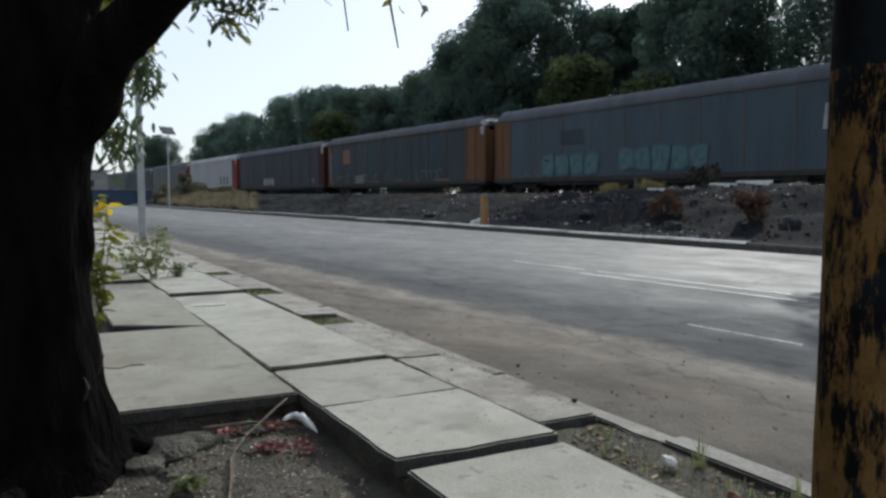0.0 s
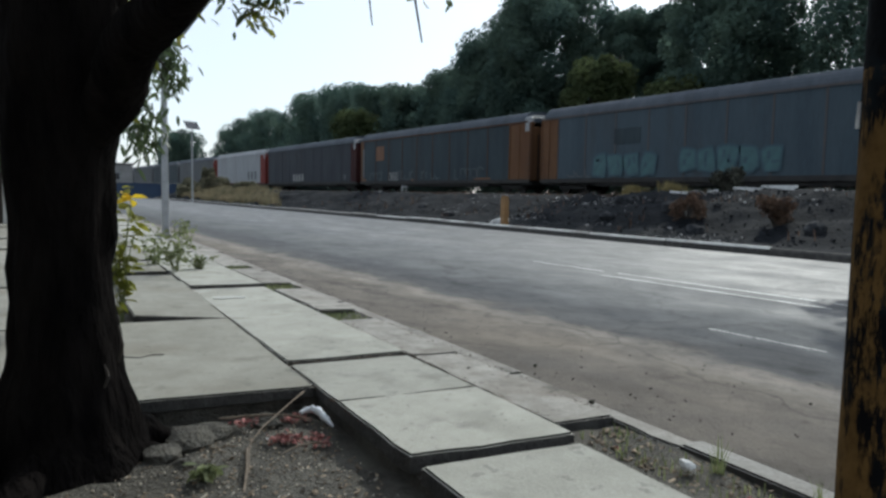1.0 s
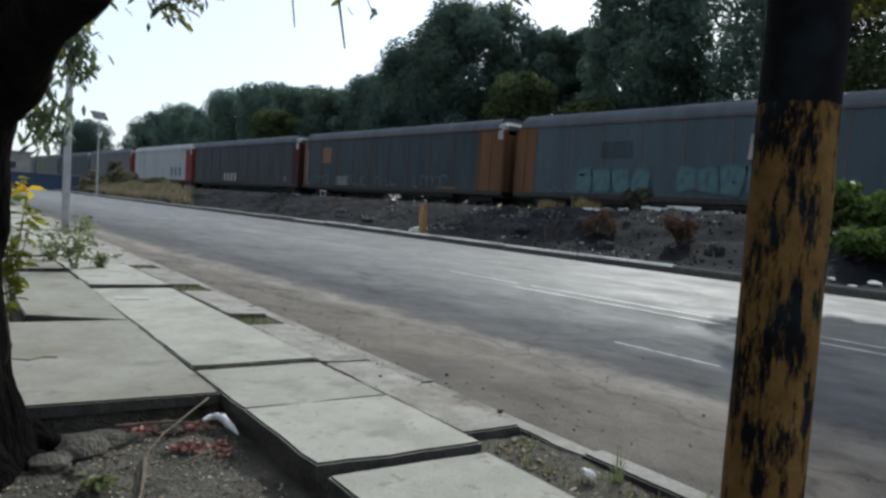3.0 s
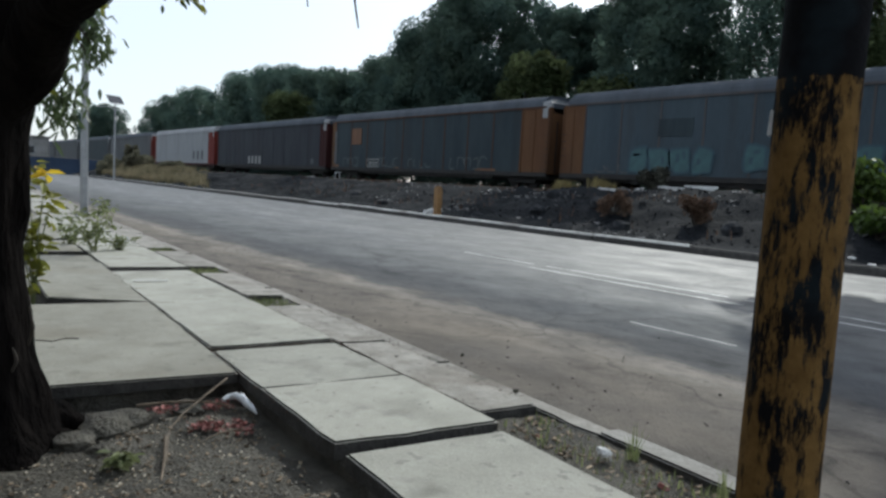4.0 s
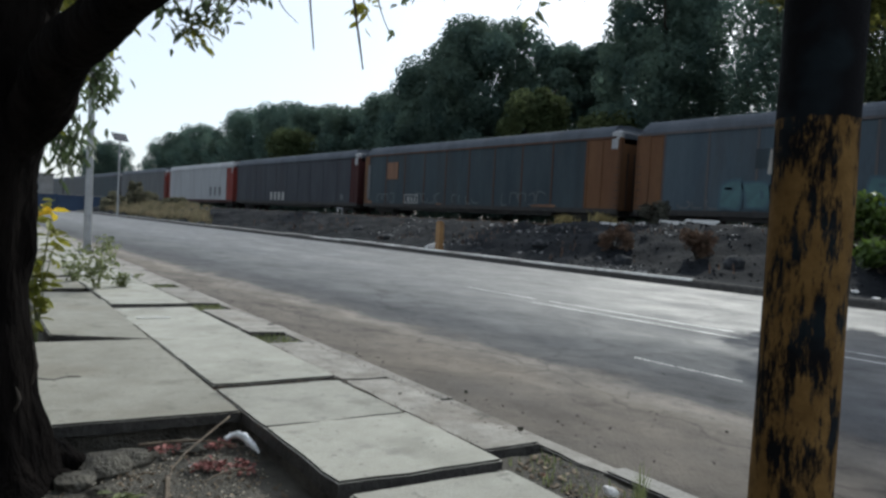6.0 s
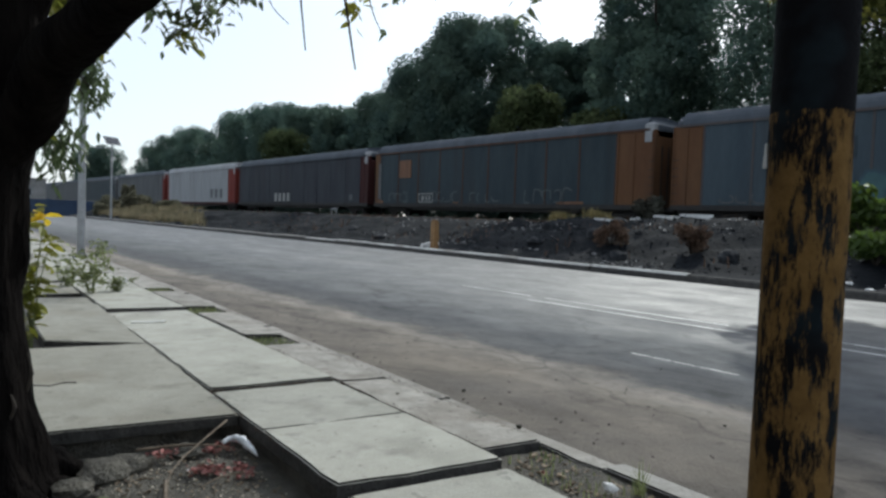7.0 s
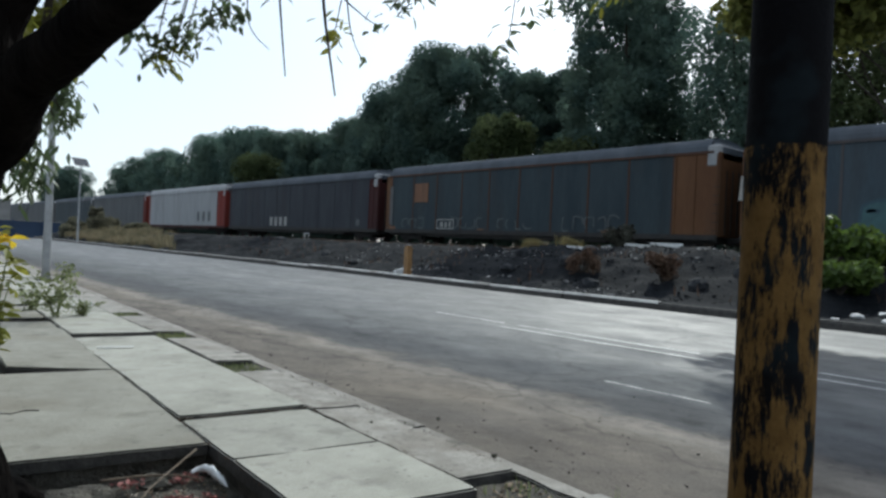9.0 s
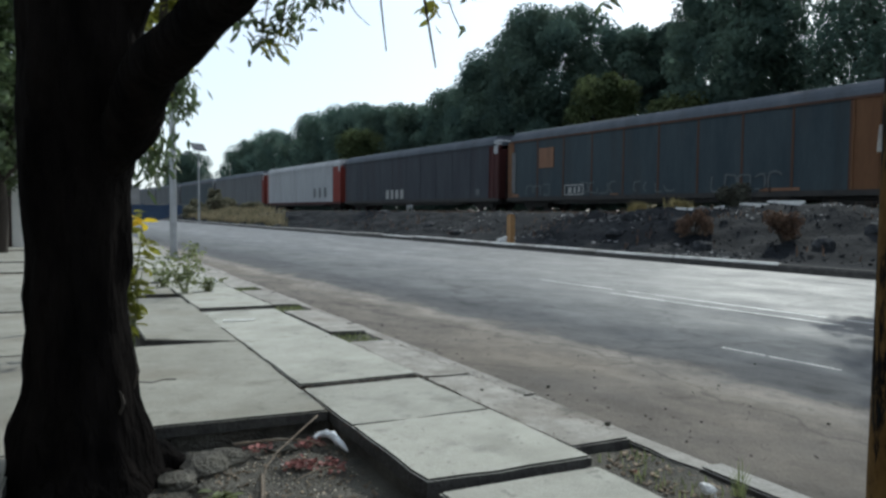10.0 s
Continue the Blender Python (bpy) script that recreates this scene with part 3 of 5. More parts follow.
# ---- pavement, seen closest ----
def pv(a, b):
    """A place on the pavement: a metres from the slabs' inner edge towards the street, b metres along."""
    return (1.29 + 0.063 * b + a, b - 0.15 * a)


def slab(parent, a0, b0, a1, b1, z, material=CONCRETE, tilt=(0, 0, 0, 0), name="slab", gap=0.0035, skew=(0, 0, 0, 0), base=None):
    corners = [(a0 + gap, b0 + gap + skew[0]), (a1 - gap, b0 + gap + skew[1]), (a1 - gap, b1 - gap + skew[2]), (a0 + gap, b1 - gap + skew[3])]
    # walk round the slab with small chips off its edges
    rng = random.Random(int(a0 * 977 + b0 * 131))
    poly, tops = [], []
    for k in range(4):
        (p, q), (u, v) = corners[k], corners[(k + 1) % 4]
        z0, z1 = z + tilt[k], z + tilt[(k + 1) % 4]
        n = max(2, int(math.hypot(u - p, v - q) / 0.14)) if b0 < 9 else 1
        for m in range(n):
            f = m / n
            w = 0.0 if m == 0 else rng.uniform(-0.007, 0.004) - (0.016 if rng.random() < 0.08 else 0.0)
            cx, cy = p + (u - p) * f, q + (v - q) * f
            mx, my = (a0 + a1) / 2 - cx, (b0 + b1) / 2 - cy
            if k % 2:
                cx -= math.copysign(w, mx)
            else:
                cy -= math.copysign(w, my)
            poly.append(pv(cx, cy))
            tops.append(z0 + (z1 - z0) * f)
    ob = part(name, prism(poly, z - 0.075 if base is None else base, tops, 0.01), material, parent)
    # side faces take EDGE, with the pit-wall shade put into its colour
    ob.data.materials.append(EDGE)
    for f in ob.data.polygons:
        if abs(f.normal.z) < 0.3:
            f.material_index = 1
    return ob


def build_pavement():
    p = thing("pavement", label="uneven cracked concrete pavement slabs with open planting pits", category="pavement", kind="structure")
    # walking slabs beside the planting pit
    for a0, b0, a1, b1 in ((0.03, -13.6, 0.8, 34), (-3.4, 3.74, 0.03, 34), (-3.4, -1.6, -1.56, 3.74), (-3.4, -13.6, 0.03, 0.68), (0.8, 2.66, 1.24, 34)):
        part("soil_bed", prism([pv(a0, b0), pv(a1, b0), pv(a1, b1), pv(a0, b1)], -0.1, 0.035), SOIL, p, "dark soil under the slabs")
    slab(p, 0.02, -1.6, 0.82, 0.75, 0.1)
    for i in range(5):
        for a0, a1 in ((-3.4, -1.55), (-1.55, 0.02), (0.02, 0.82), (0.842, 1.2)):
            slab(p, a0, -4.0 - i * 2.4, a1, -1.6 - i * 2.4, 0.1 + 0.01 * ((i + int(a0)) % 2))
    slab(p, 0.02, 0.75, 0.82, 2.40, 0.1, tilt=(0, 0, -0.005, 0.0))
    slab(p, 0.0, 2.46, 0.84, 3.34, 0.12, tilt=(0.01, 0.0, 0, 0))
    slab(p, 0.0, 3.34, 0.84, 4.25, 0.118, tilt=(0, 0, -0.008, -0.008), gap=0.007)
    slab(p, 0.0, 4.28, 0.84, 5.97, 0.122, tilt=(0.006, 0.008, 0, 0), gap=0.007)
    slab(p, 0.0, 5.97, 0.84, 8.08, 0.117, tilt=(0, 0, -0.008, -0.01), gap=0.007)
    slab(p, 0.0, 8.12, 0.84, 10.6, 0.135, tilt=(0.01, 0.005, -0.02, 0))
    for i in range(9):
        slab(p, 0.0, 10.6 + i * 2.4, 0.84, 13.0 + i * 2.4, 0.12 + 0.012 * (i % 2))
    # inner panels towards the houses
    slab(p, -1.3, 3.68, 0.0, 6.02, 0.128, tilt=(0, -0.012, -0.004, 0), skew=(0.02, 0, 0, 0.04), gap=0.006, material=CONCRETE_DARK)
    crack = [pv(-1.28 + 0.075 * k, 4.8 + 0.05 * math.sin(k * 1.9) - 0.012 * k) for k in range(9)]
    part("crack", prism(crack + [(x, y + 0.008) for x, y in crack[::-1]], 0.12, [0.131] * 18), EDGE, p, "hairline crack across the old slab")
    slab(p, -3.4, 3.5, -1.3, 6.0, 0.12, material=CONCRETE_DARK)
    slab(p, -0.74, 6.06, 0.0, 8.6, 0.14, tilt=(0.022, -0.02, 0.0, 0.0), skew=(0.1, -0.03, 0, 0), material=CONCRETE_DARK)
    slab(p, -3.4, 6.02, -1.3, 8.6, 0.12, material=CONCRETE_DARK)
    slab(p, -1.3, 6.75, -0.74, 8.6, 0.13, material=CONCRETE_DARK)
    slab(p, -0.9, 8.64, 0.0, 9.5, 0.12, material=CONCRETE_DARK)
    slab(p, -3.4, 8.64, -0.9, 11.4, 0.13, material=CONCRETE_DARK)
    slab(p, -0.9, 9.9, 0.0, 11.4, 0.12, material=CONCRETE_DARK)
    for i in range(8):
        slab(p, -3.4, 11.45 + i * 2.6, -0.6, 14.0 + i * 2.6, 0.12 + 0.02 * (i % 3), material=CONCRETE_DARK)
        slab(p, -0.6, 11.45 + i * 2.6, 0.0, 14.0 + i * 2.6, 0.125 + 0.015 * ((i + 1) % 3), material=CONCRETE_DARK)
    slab(p, -3.4, -1.6, -1.55, 3.5, 0.12, material=CONCRETE_DARK)
    slab(p, -1.55, -1.6, 0.02, 0.7, 0.1, material=CONCRETE_DARK)
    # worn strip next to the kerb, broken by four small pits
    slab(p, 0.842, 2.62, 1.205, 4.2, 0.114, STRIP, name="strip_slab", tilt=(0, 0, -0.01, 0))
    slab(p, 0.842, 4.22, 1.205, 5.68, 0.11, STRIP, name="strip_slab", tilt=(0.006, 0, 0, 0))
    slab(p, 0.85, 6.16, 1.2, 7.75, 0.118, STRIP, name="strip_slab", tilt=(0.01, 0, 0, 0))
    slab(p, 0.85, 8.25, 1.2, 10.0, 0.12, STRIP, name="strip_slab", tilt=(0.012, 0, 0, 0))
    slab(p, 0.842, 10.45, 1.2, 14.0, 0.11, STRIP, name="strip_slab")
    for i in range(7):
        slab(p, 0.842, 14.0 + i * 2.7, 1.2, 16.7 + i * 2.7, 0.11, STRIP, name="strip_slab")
    k = thing("kerb_near", label="worn concrete kerb beside the pavement", category="kerb", kind="structure")
    b = -13.6
    i = 0
    while b < 34:
        ln = (1.55, 1.7, 1.4, 1.62)[i % 4]
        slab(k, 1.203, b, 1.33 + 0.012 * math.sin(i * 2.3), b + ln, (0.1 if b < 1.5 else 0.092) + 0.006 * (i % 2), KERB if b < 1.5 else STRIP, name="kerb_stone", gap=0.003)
        b += ln
        i += 1


def lumpy_patch(name, corners, z, material, amp, n=26, label="", category=""):
    """A bumpy sheet of soil between four corners."""
    c = [Vector((*q, 0)) for q in corners]
    verts, faces = [], []
    for j in range(n + 1):
        for i in range(n + 1):
            s, t = i / n, j / n
            q = (c[0] * (1 - s) + c[1] * s) * (1 - t) + (c[3] * (1 - s) + c[2] * s) * t
            verts.append((q.x, q.y, z + amp * (noise.noise(q * 2.2) + 0.6 * noise.noise(q * 6) + 0.35 * noise.noise(q * 15))))
    faces = [(j * (n + 1) + i, j * (n + 1) + i + 1, (j + 1) * (n + 1) + i + 1, (j + 1) * (n + 1) + i) for j in range(n) for i in range(n)]
    return tagged(link(name, raw(name, verts, faces), material, None, label, True), category=category, kind="structure")


def soil_z(x, y):
    q = Vector((x, y, 0))
    return -0.03 + 0.03 * (noise.noise(q * 2.2) + 0.6 * noise.noise(q * 6) + 0.35 * noise.noise(q * 15))


def build_pits():
    lumpy_patch("planting_pit", [pv(-1.5, 0.72), pv(0.04, 0.72), pv(0.02, 3.72), pv(-1.5, 3.6)], -0.03, SOIL, 0.03, 60, "brown soil in a square tree pit", "soil")
    for b0, b1, lab in ((-1.2, 2.6, "soil strip with weeds beside the kerb"), (5.66, 6.2, "small soil pit with weeds in the pavement"), (7.73, 8.28, "small soil pit with weeds in the pavement"), (9.98, 10.48, "small soil pit with weeds in the pavement")):
        lumpy_patch("planting_pit", [pv(0.8, b0), pv(1.24, b0), pv(1.24, b1), pv(0.8, b1)], 0.072, SOIL, 0.02, 18, lab, "soil")
    lumpy_patch("planting_pit", [pv(-1.32, 6.0), pv(-0.72, 6.0), pv(-0.72, 6.8), pv(-1.32, 6.8)], 0.075, SOIL, 0.05, 14, "broken soil hole in the pavement", "soil")
    lumpy_patch("planting_pit", [pv(-0.92, 9.4), pv(0.02, 9.4), pv(0.02, 10.0), pv(-0.92, 10.0)], 0.07, SOIL, 0.03, 12, "soil gap in the pavement with weeds", "soil")


# ---- the street tree beside the camera ----
def build_street_tree():
    rng = random.Random(11)
    t = thing("street_tree", (0, 0, 0), label="thick dark-barked street tree leaning over the pavement from its pit", category="tree")
    path = bend([(0.25, 3.52, -0.12), (0.245, 3.54, 0.15), (0.245, 3.57, 0.5), (0.25, 3.58, 0.95), (0.255, 3.53, 1.4), (0.265, 3.48, 1.75), (0.27, 3.42, 2.2), (0.27, 3.45, 2.8), (0.1, 3.6, 3.6), (-0.1, 3.9, 4.6)], 6)
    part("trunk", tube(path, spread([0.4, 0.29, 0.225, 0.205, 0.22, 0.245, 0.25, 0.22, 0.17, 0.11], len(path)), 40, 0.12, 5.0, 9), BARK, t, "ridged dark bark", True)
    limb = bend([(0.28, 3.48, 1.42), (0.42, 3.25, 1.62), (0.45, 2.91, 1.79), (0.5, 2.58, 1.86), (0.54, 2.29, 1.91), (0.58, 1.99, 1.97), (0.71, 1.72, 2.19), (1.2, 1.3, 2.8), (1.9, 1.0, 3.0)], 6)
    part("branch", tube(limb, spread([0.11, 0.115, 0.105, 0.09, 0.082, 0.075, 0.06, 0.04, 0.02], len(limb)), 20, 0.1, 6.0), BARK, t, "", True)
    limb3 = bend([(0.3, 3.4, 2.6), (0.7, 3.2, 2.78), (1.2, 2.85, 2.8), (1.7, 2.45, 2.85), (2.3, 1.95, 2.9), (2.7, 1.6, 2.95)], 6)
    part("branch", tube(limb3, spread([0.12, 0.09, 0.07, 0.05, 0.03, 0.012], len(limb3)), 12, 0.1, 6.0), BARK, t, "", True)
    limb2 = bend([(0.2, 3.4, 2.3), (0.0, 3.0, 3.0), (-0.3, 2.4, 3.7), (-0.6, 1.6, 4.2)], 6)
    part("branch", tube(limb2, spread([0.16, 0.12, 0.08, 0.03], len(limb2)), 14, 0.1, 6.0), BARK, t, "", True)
    for pts, rad in (([(0.5, 3.45, -0.03), (0.62, 3.4, -0.035), (0.78, 3.32, -0.08)], (0.09, 0.055, 0.02)), 
                     ([(0.1, 3.3, 0.02), (0.0, 3.05, -0.02), (-0.08, 2.85, -0.08)], (0.1, 0.06, 0.02)), ([(0.45, 3.6, 0.06), (0.62, 3.62, 0.0), (0.8, 3.62, -0.07)], (0.12, 0.08, 0.03))):
        pp = bend(pts, 5)
        part("root", tube(pp, spread(rad, len(pp)), 16, 0.5, 11.0), BARK, t, "", True)
    # peeled scraps of bark on the trunk
    for x, z, h in ((0.44, 0.62, 0.16), (0.38, 0.45, 0.1), (0.33, 0.3, 0.07)):
        part("bark_flake", tube(bend([(x, 3.36, z), (x + 0.012, 3.33, z - h * 0.5), (x - 0.004, 3.34, z - h)], 3), spread([0.003, 0.008, 0.004], 7), 6, 0.3, 20), TWIG, t, "torn strip of bark")
    # hanging twigs and their leaves
    twigs = [([(1.18, 3.0, 2.6), (1.2, 2.5, 2.45), (1.22, 2.49, 2.2), (1.28, 2.53, 1.91)], 0.006, 0, 0.0),
             ([(1.4, 2.8, 2.75), (1.33, 2.42, 2.4), (1.38, 2.40, 2.1), (1.46, 2.44, 1.85)], 0.008, 0, 0.0),
             ([(1.45, 2.7, 2.8), (1.5, 2.5, 2.4), (1.56, 2.5, 2.15), (1.62, 2.48, 2.02)], 0.004, 2, 0.5),
             ([(1.1, 3.05, 2.5), (1.12, 2.62, 2.3), (1.15, 2.6, 2.1), (1.24, 2.6, 2.02)], 0.003, 0, 0.0),
             ([(1.5, 2.65, 2.8), (1.46, 2.5, 2.35), (1.6, 2.47, 2.22), (1.68, 2.43, 2.18)], 0.004, 4, 0.5)]
    for q in ((0.86, 3.0, 2.04, 15), (0.9, 2.96, 1.97, 16), (0.98, 2.97, 1.98, 22), (1.02, 2.95, 2.04, 20), (1.1, 2.9, 2.15, 22), (1.16, 2.86, 2.2, 22), (1.02, 3.02, 2.15, 20), (1.27, 2.66, 2.26, 5),
              (1.56, 2.64, 2.16, 14), (1.78, 2.45, 2.28, 9), (1.83, 2.42, 2.33, 9), (2.17, 2.17, 2.17, 9), (2.26, 2.02, 2.28, 12), (2.2, 2.1, 2.38, 10), (2.42, 1.8, 2.36, 14)):
        x, y, z, n = q
        twigs.append(([(x + rng.uniform(0.05, 0.2), y + rng.uniform(-0.1, 0.1), z + 0.6), (x + 0.06, y, z + 0.3), (x + 0.02, y, z + 0.1), (x, y, z)], 0.0035, n, 0.35))
    for k, (pts, r, n, share) in enumerate(twigs):
        pp = bend(pts, 5)
        twig = part("twig", tube(pp, spread([r * 1.3, r * 0.9, r * 0.4], len(pp)), 6), TWIG, t)
        if n:
            cs = []
            for _ in range(int(n * 1.9)):
                u = rng.random() ** (0.6 if share else 1.0)
                q = pp[-1].lerp(pp[len(pp) // 2], (1 - u) * 0.5)
                cs.append(q + Vector((rng.gauss(0, 0.038), rng.gauss(0, 0.038), rng.gauss(0, 0.028))))
            link("leaf_spray", leaves("leaf_spray", cs, rng, 0.06, 0.021, 0.35), LEAF_YOUNG if k % 6 == 1 and share else LEAF, twig)["kind"] = "stuff"
    nr = np.random.default_rng(4)
    limb4 = bend([(0.24, 3.48, 1.5), (0.32, 3.47, 1.8), (0.37, 3.39, 1.91), (0.43, 3.29, 2.11), (0.5, 3.18, 2.26), (0.6, 3.04, 2.44), (0.75, 2.8, 2.75), (0.9, 2.5, 3.2), (1.0, 2.2, 4.0)], 6)
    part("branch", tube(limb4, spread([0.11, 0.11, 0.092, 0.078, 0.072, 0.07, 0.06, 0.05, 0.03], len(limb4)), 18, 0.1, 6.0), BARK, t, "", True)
    shoot = bend([(0.62, 4.0, 1.7), (0.68, 3.97, 2.02), (0.69, 3.94, 2.27), (0.69, 3.86, 2.54), (0.66, 3.8, 3.0)], 4)
    part("branch", tube(shoot, spread([0.02, 0.02, 0.014], len(shoot)), 8, 0.1, 6.0), TWIG, t, "", True)
    cs = [(0.59 + 0.3 * u + nr.normal(0, 0.07), 4.15 - 0.15 * u + nr.normal(0, 0.1), 2.08 + 0.46 * u + nr.normal(0, 0.09)) for u in nr.random(420)]
    link("leaf_spray", leaves("leaf_spray", cs, rng, 0.085, 0.036, 0.2), LEAF_YOUNG, t, "yellow-green leaves seen through the fork")["kind"] = "stuff"
    cs = [(0.45 + nr.normal(0, 0.12), 3.9 + nr.normal(0, 0.2), 2.15 + nr.normal(0, 0.2)) for _ in range(170)]
    link("leaf_spray", leaves("leaf_spray", cs, rng, 0.08, 0.032, 0.2), LEAF_YOUNG, t, "yellow-green leaves seen through the fork")["kind"] = "stuff"
    # unseen crown, spread wide overhead to hold back sky light below
    crown = [(-0.4, 3.6, 5.0, 1.3), (0.6, 4.2, 5.4, 1.3), (-1.2, 2.0, 4.7, 1.4), (0.5, 1.5, 4.9, 1.4), (-0.5, 0.0, 4.7, 1.4), (1.3, 0.2, 4.5, 1.1), (-2.2, 3.4, 4.9, 1.4), (1.8, 2.6, 4.6, 1.0), (-2.0, 0.0, 5.0, 1.5)]
    tagged(link("crown", clumps("crown", crown, 12000, 0.17, np.random.default_rng(7), inner=0.3), LEAF, t), kind="stuff")


# ---- far trees ----
def build_tree(x, y, height, radius, seed, count=6500, material=FOLIAGE, name="tree", label="tall dense dark green tree behind the railway", base=1.2, size=0.31, low=0.22, lean=(0.0, 0.0), wood=1.0, core=0.12):
    rng = np.random.default_rng(seed)
    t = thing(name, (x, y, base), label=label, category="tree", group="trees beyond the railway")
    h = height - base
    trunk = bend([(0, 0, -0.3), (rng.normal(0, 0.2), rng.normal(0, 0.2), h * 0.25), (lean[0] * 0.5 + rng.normal(0, 0.4), lean[1] * 0.5 + rng.normal(0, 0.4), h * 0.55), (lean[0] + rng.normal(0, 0.3), lean[1] + rng.normal(0, 0.3), h * 0.85)], 4)
    bm = tube(trunk, spread([radius * 0.075 * wood, radius * 0.055 * wood, radius * 0.04 * wood, 0.05 * wood], len(trunk)), 9, 0.15, 1.0)
    blobs = []
    n = 46
    blobs += [(lean[0] + rng.normal(0, radius * 0.15), lean[1] + rng.normal(0, radius * 0.15), h * (low + (0.85 - low) * k / 5), radius * 0.42) for k in range(6)]
    for i in range(n):
        zt = low + (0.99 - low) * ((i + 0.5) / n)
        ring = radius * math.sqrt(max(0.12, 1 - abs((zt - 0.48) / 0.56) ** 3))
        a = i * 2.4 + rng.uniform(-0.5, 0.5)
        rr = ring * (0.35 + 0.5 * rng.random())
        br = radius * rng.uniform(0.2, 0.34)
        blobs.append((math.cos(a) * rr + lean[0], math.sin(a) * rr + lean[1], min(h * zt, h - br * 0.75), br))
    for i in range(0, n, 4):
        bx, by, bz, _ = blobs[i]
        j = trunk[min(len(trunk) - 1, max(1, int(len(trunk) * bz / h * 0.7)))]
        tube(bend([j, (bx * 0.5, by * 0.5, (bz + j.z) / 2 - 0.2), (bx, by, bz)], 3), spread([radius * 0.03 * wood, 0.03 * wood], 7), 6, bm=bm)
    part("trunk", bm, TWIG, t, "", True)
    crown = tagged(link("crown", clumps("crown", blobs, count, size, rng), material, t), kind="stuff")
    if core:
        # broad inner sprays that close the heart of the crown
        tagged(link("inner_foliage", clumps("inner_foliage", [(x, y, z, r * 0.66) for x, y, z, r in blobs], int(count * core), size * 2.2, rng, inner=0.0), material, crown), kind="stuff")
    return t


def build_trees():
    rows = [(46, 53.8, 22.0, 7.0, 30000), (46.5, 63, 19.2, 6.4, 22000), (47, 71.5, 16.4, 5.6, 18000), (49, 45.5, 18.6, 4.6, 16000), (43.5, 30.0, 21.5, 6.2, 26000), (44, 21.5, 18.0, 6.0, 13000), (42.5, 13.5, 18, 6, 13000),
            (41.5, 6, 20, 6.3, 16000), (41, -2, 19, 6.5, 10000), (47.5, 81, 16.0, 5.8, 16000), (47.5, 91, 16.9, 6.2, 16000), (48, 103, 18.6, 7, 18000), (48.5, 117, 19.0, 7.5, 18000), (49, 131, 16, 6, 9000),
            (50, 148, 19.0, 6.5, 12000), (50, 164, 18.4, 6.5, 12000), (50, 177, 16.6, 5.5, 9000), (36.8, 172, 15.4, 6.0, 10000), (38, 186, 15.2, 5.5, 9000), (56, 70, 13, 7, 8000), (57, 31, 10.5, 5, 6000), (53, 20, 14, 7, 8000)]
    for i, (x, y, h, r, n) in enumerate(rows):
        olive = y in (6, 13.5)
        build_tree(x, y, h, r, 100 + i, int(n * (2.4 if y < 25 else 1.35)), FOLIAGE_OLIVE if olive else FOLIAGE, size=0.22 if y < 25 else 0.31, core=0.05 if y < 25 else 0.03 if y < 35 else 0.1)
    build_tree(51, 41.8, 18.4, 2.9, 131, 9000, low=0.68)
    for i, (x, y, h, r, n) in enumerate([(41.5, 87, 12.6, 4.2, 9000), (39.7, 39.6, 12.2, 3.6, 9000), (39.5, 31, 9.5, 3.2, 6000)]):
        build_tree(x, y, h, r, 200 + i, n, FOLIAGE_OLIVE, label="smaller olive-green tree catching light behind the train", low=0.12)
    build_tree(20.9, 5.4, 13.2, 2.8, 301, 15000, LEAF_LIT, "kerb_tree", "leafy tree on the far kerb shading the street", 0.3, 0.2, 0.54, (-3.6, 1.05), 0.35, core=0.35)


def build_bush(name, x, y, r, h, material, label, seed, count=700, size=0.16):
    rng = np.random.default_rng(seed)
    z = bank(x, y)
    t = thing(name, (x, y, z), label=label, category="bush")
    blobs = []
    for i in range(9):
        a = rng.uniform(0, 6.3)
        q = (math.cos(a) * r * rng.uniform(0.2, 0.75), math.sin(a) * r * rng.uniform(0.2, 0.75), h * rng.uniform(0.2, 0.8))
        blobs.append((*q, r * rng.uniform(0.25, 0.42)))
        part("stem", tube([(0, 0, -0.08), (q[0] * 0.5, q[1] * 0.5, q[2] * 0.6), q], [0.03, 0.02, 0.008], 5), TWIG, t)
    tagged(link("foliage", clumps("foliage", blobs, count, size, rng, squash=min(1.0, h / r), inner=0.2), material, t), kind="stuff")


def build_undergrowth():
    rng = np.random.default_rng(77)
    blobs = [(37.2 + rng.uniform(-0.8, 1.5), y, 1.5 + rng.uniform(0, 1.4), rng.uniform(1.2, 1.9)) for y in np.arange(-16, 210, 0.9)]
    tagged(link("undergrowth", clumps("undergrowth", blobs, 60000, 0.36, rng, inner=0.3), FOLIAGE, None, "dense dark shrubs growing along the far side of the track"), category="shrubs", kind="stuff")


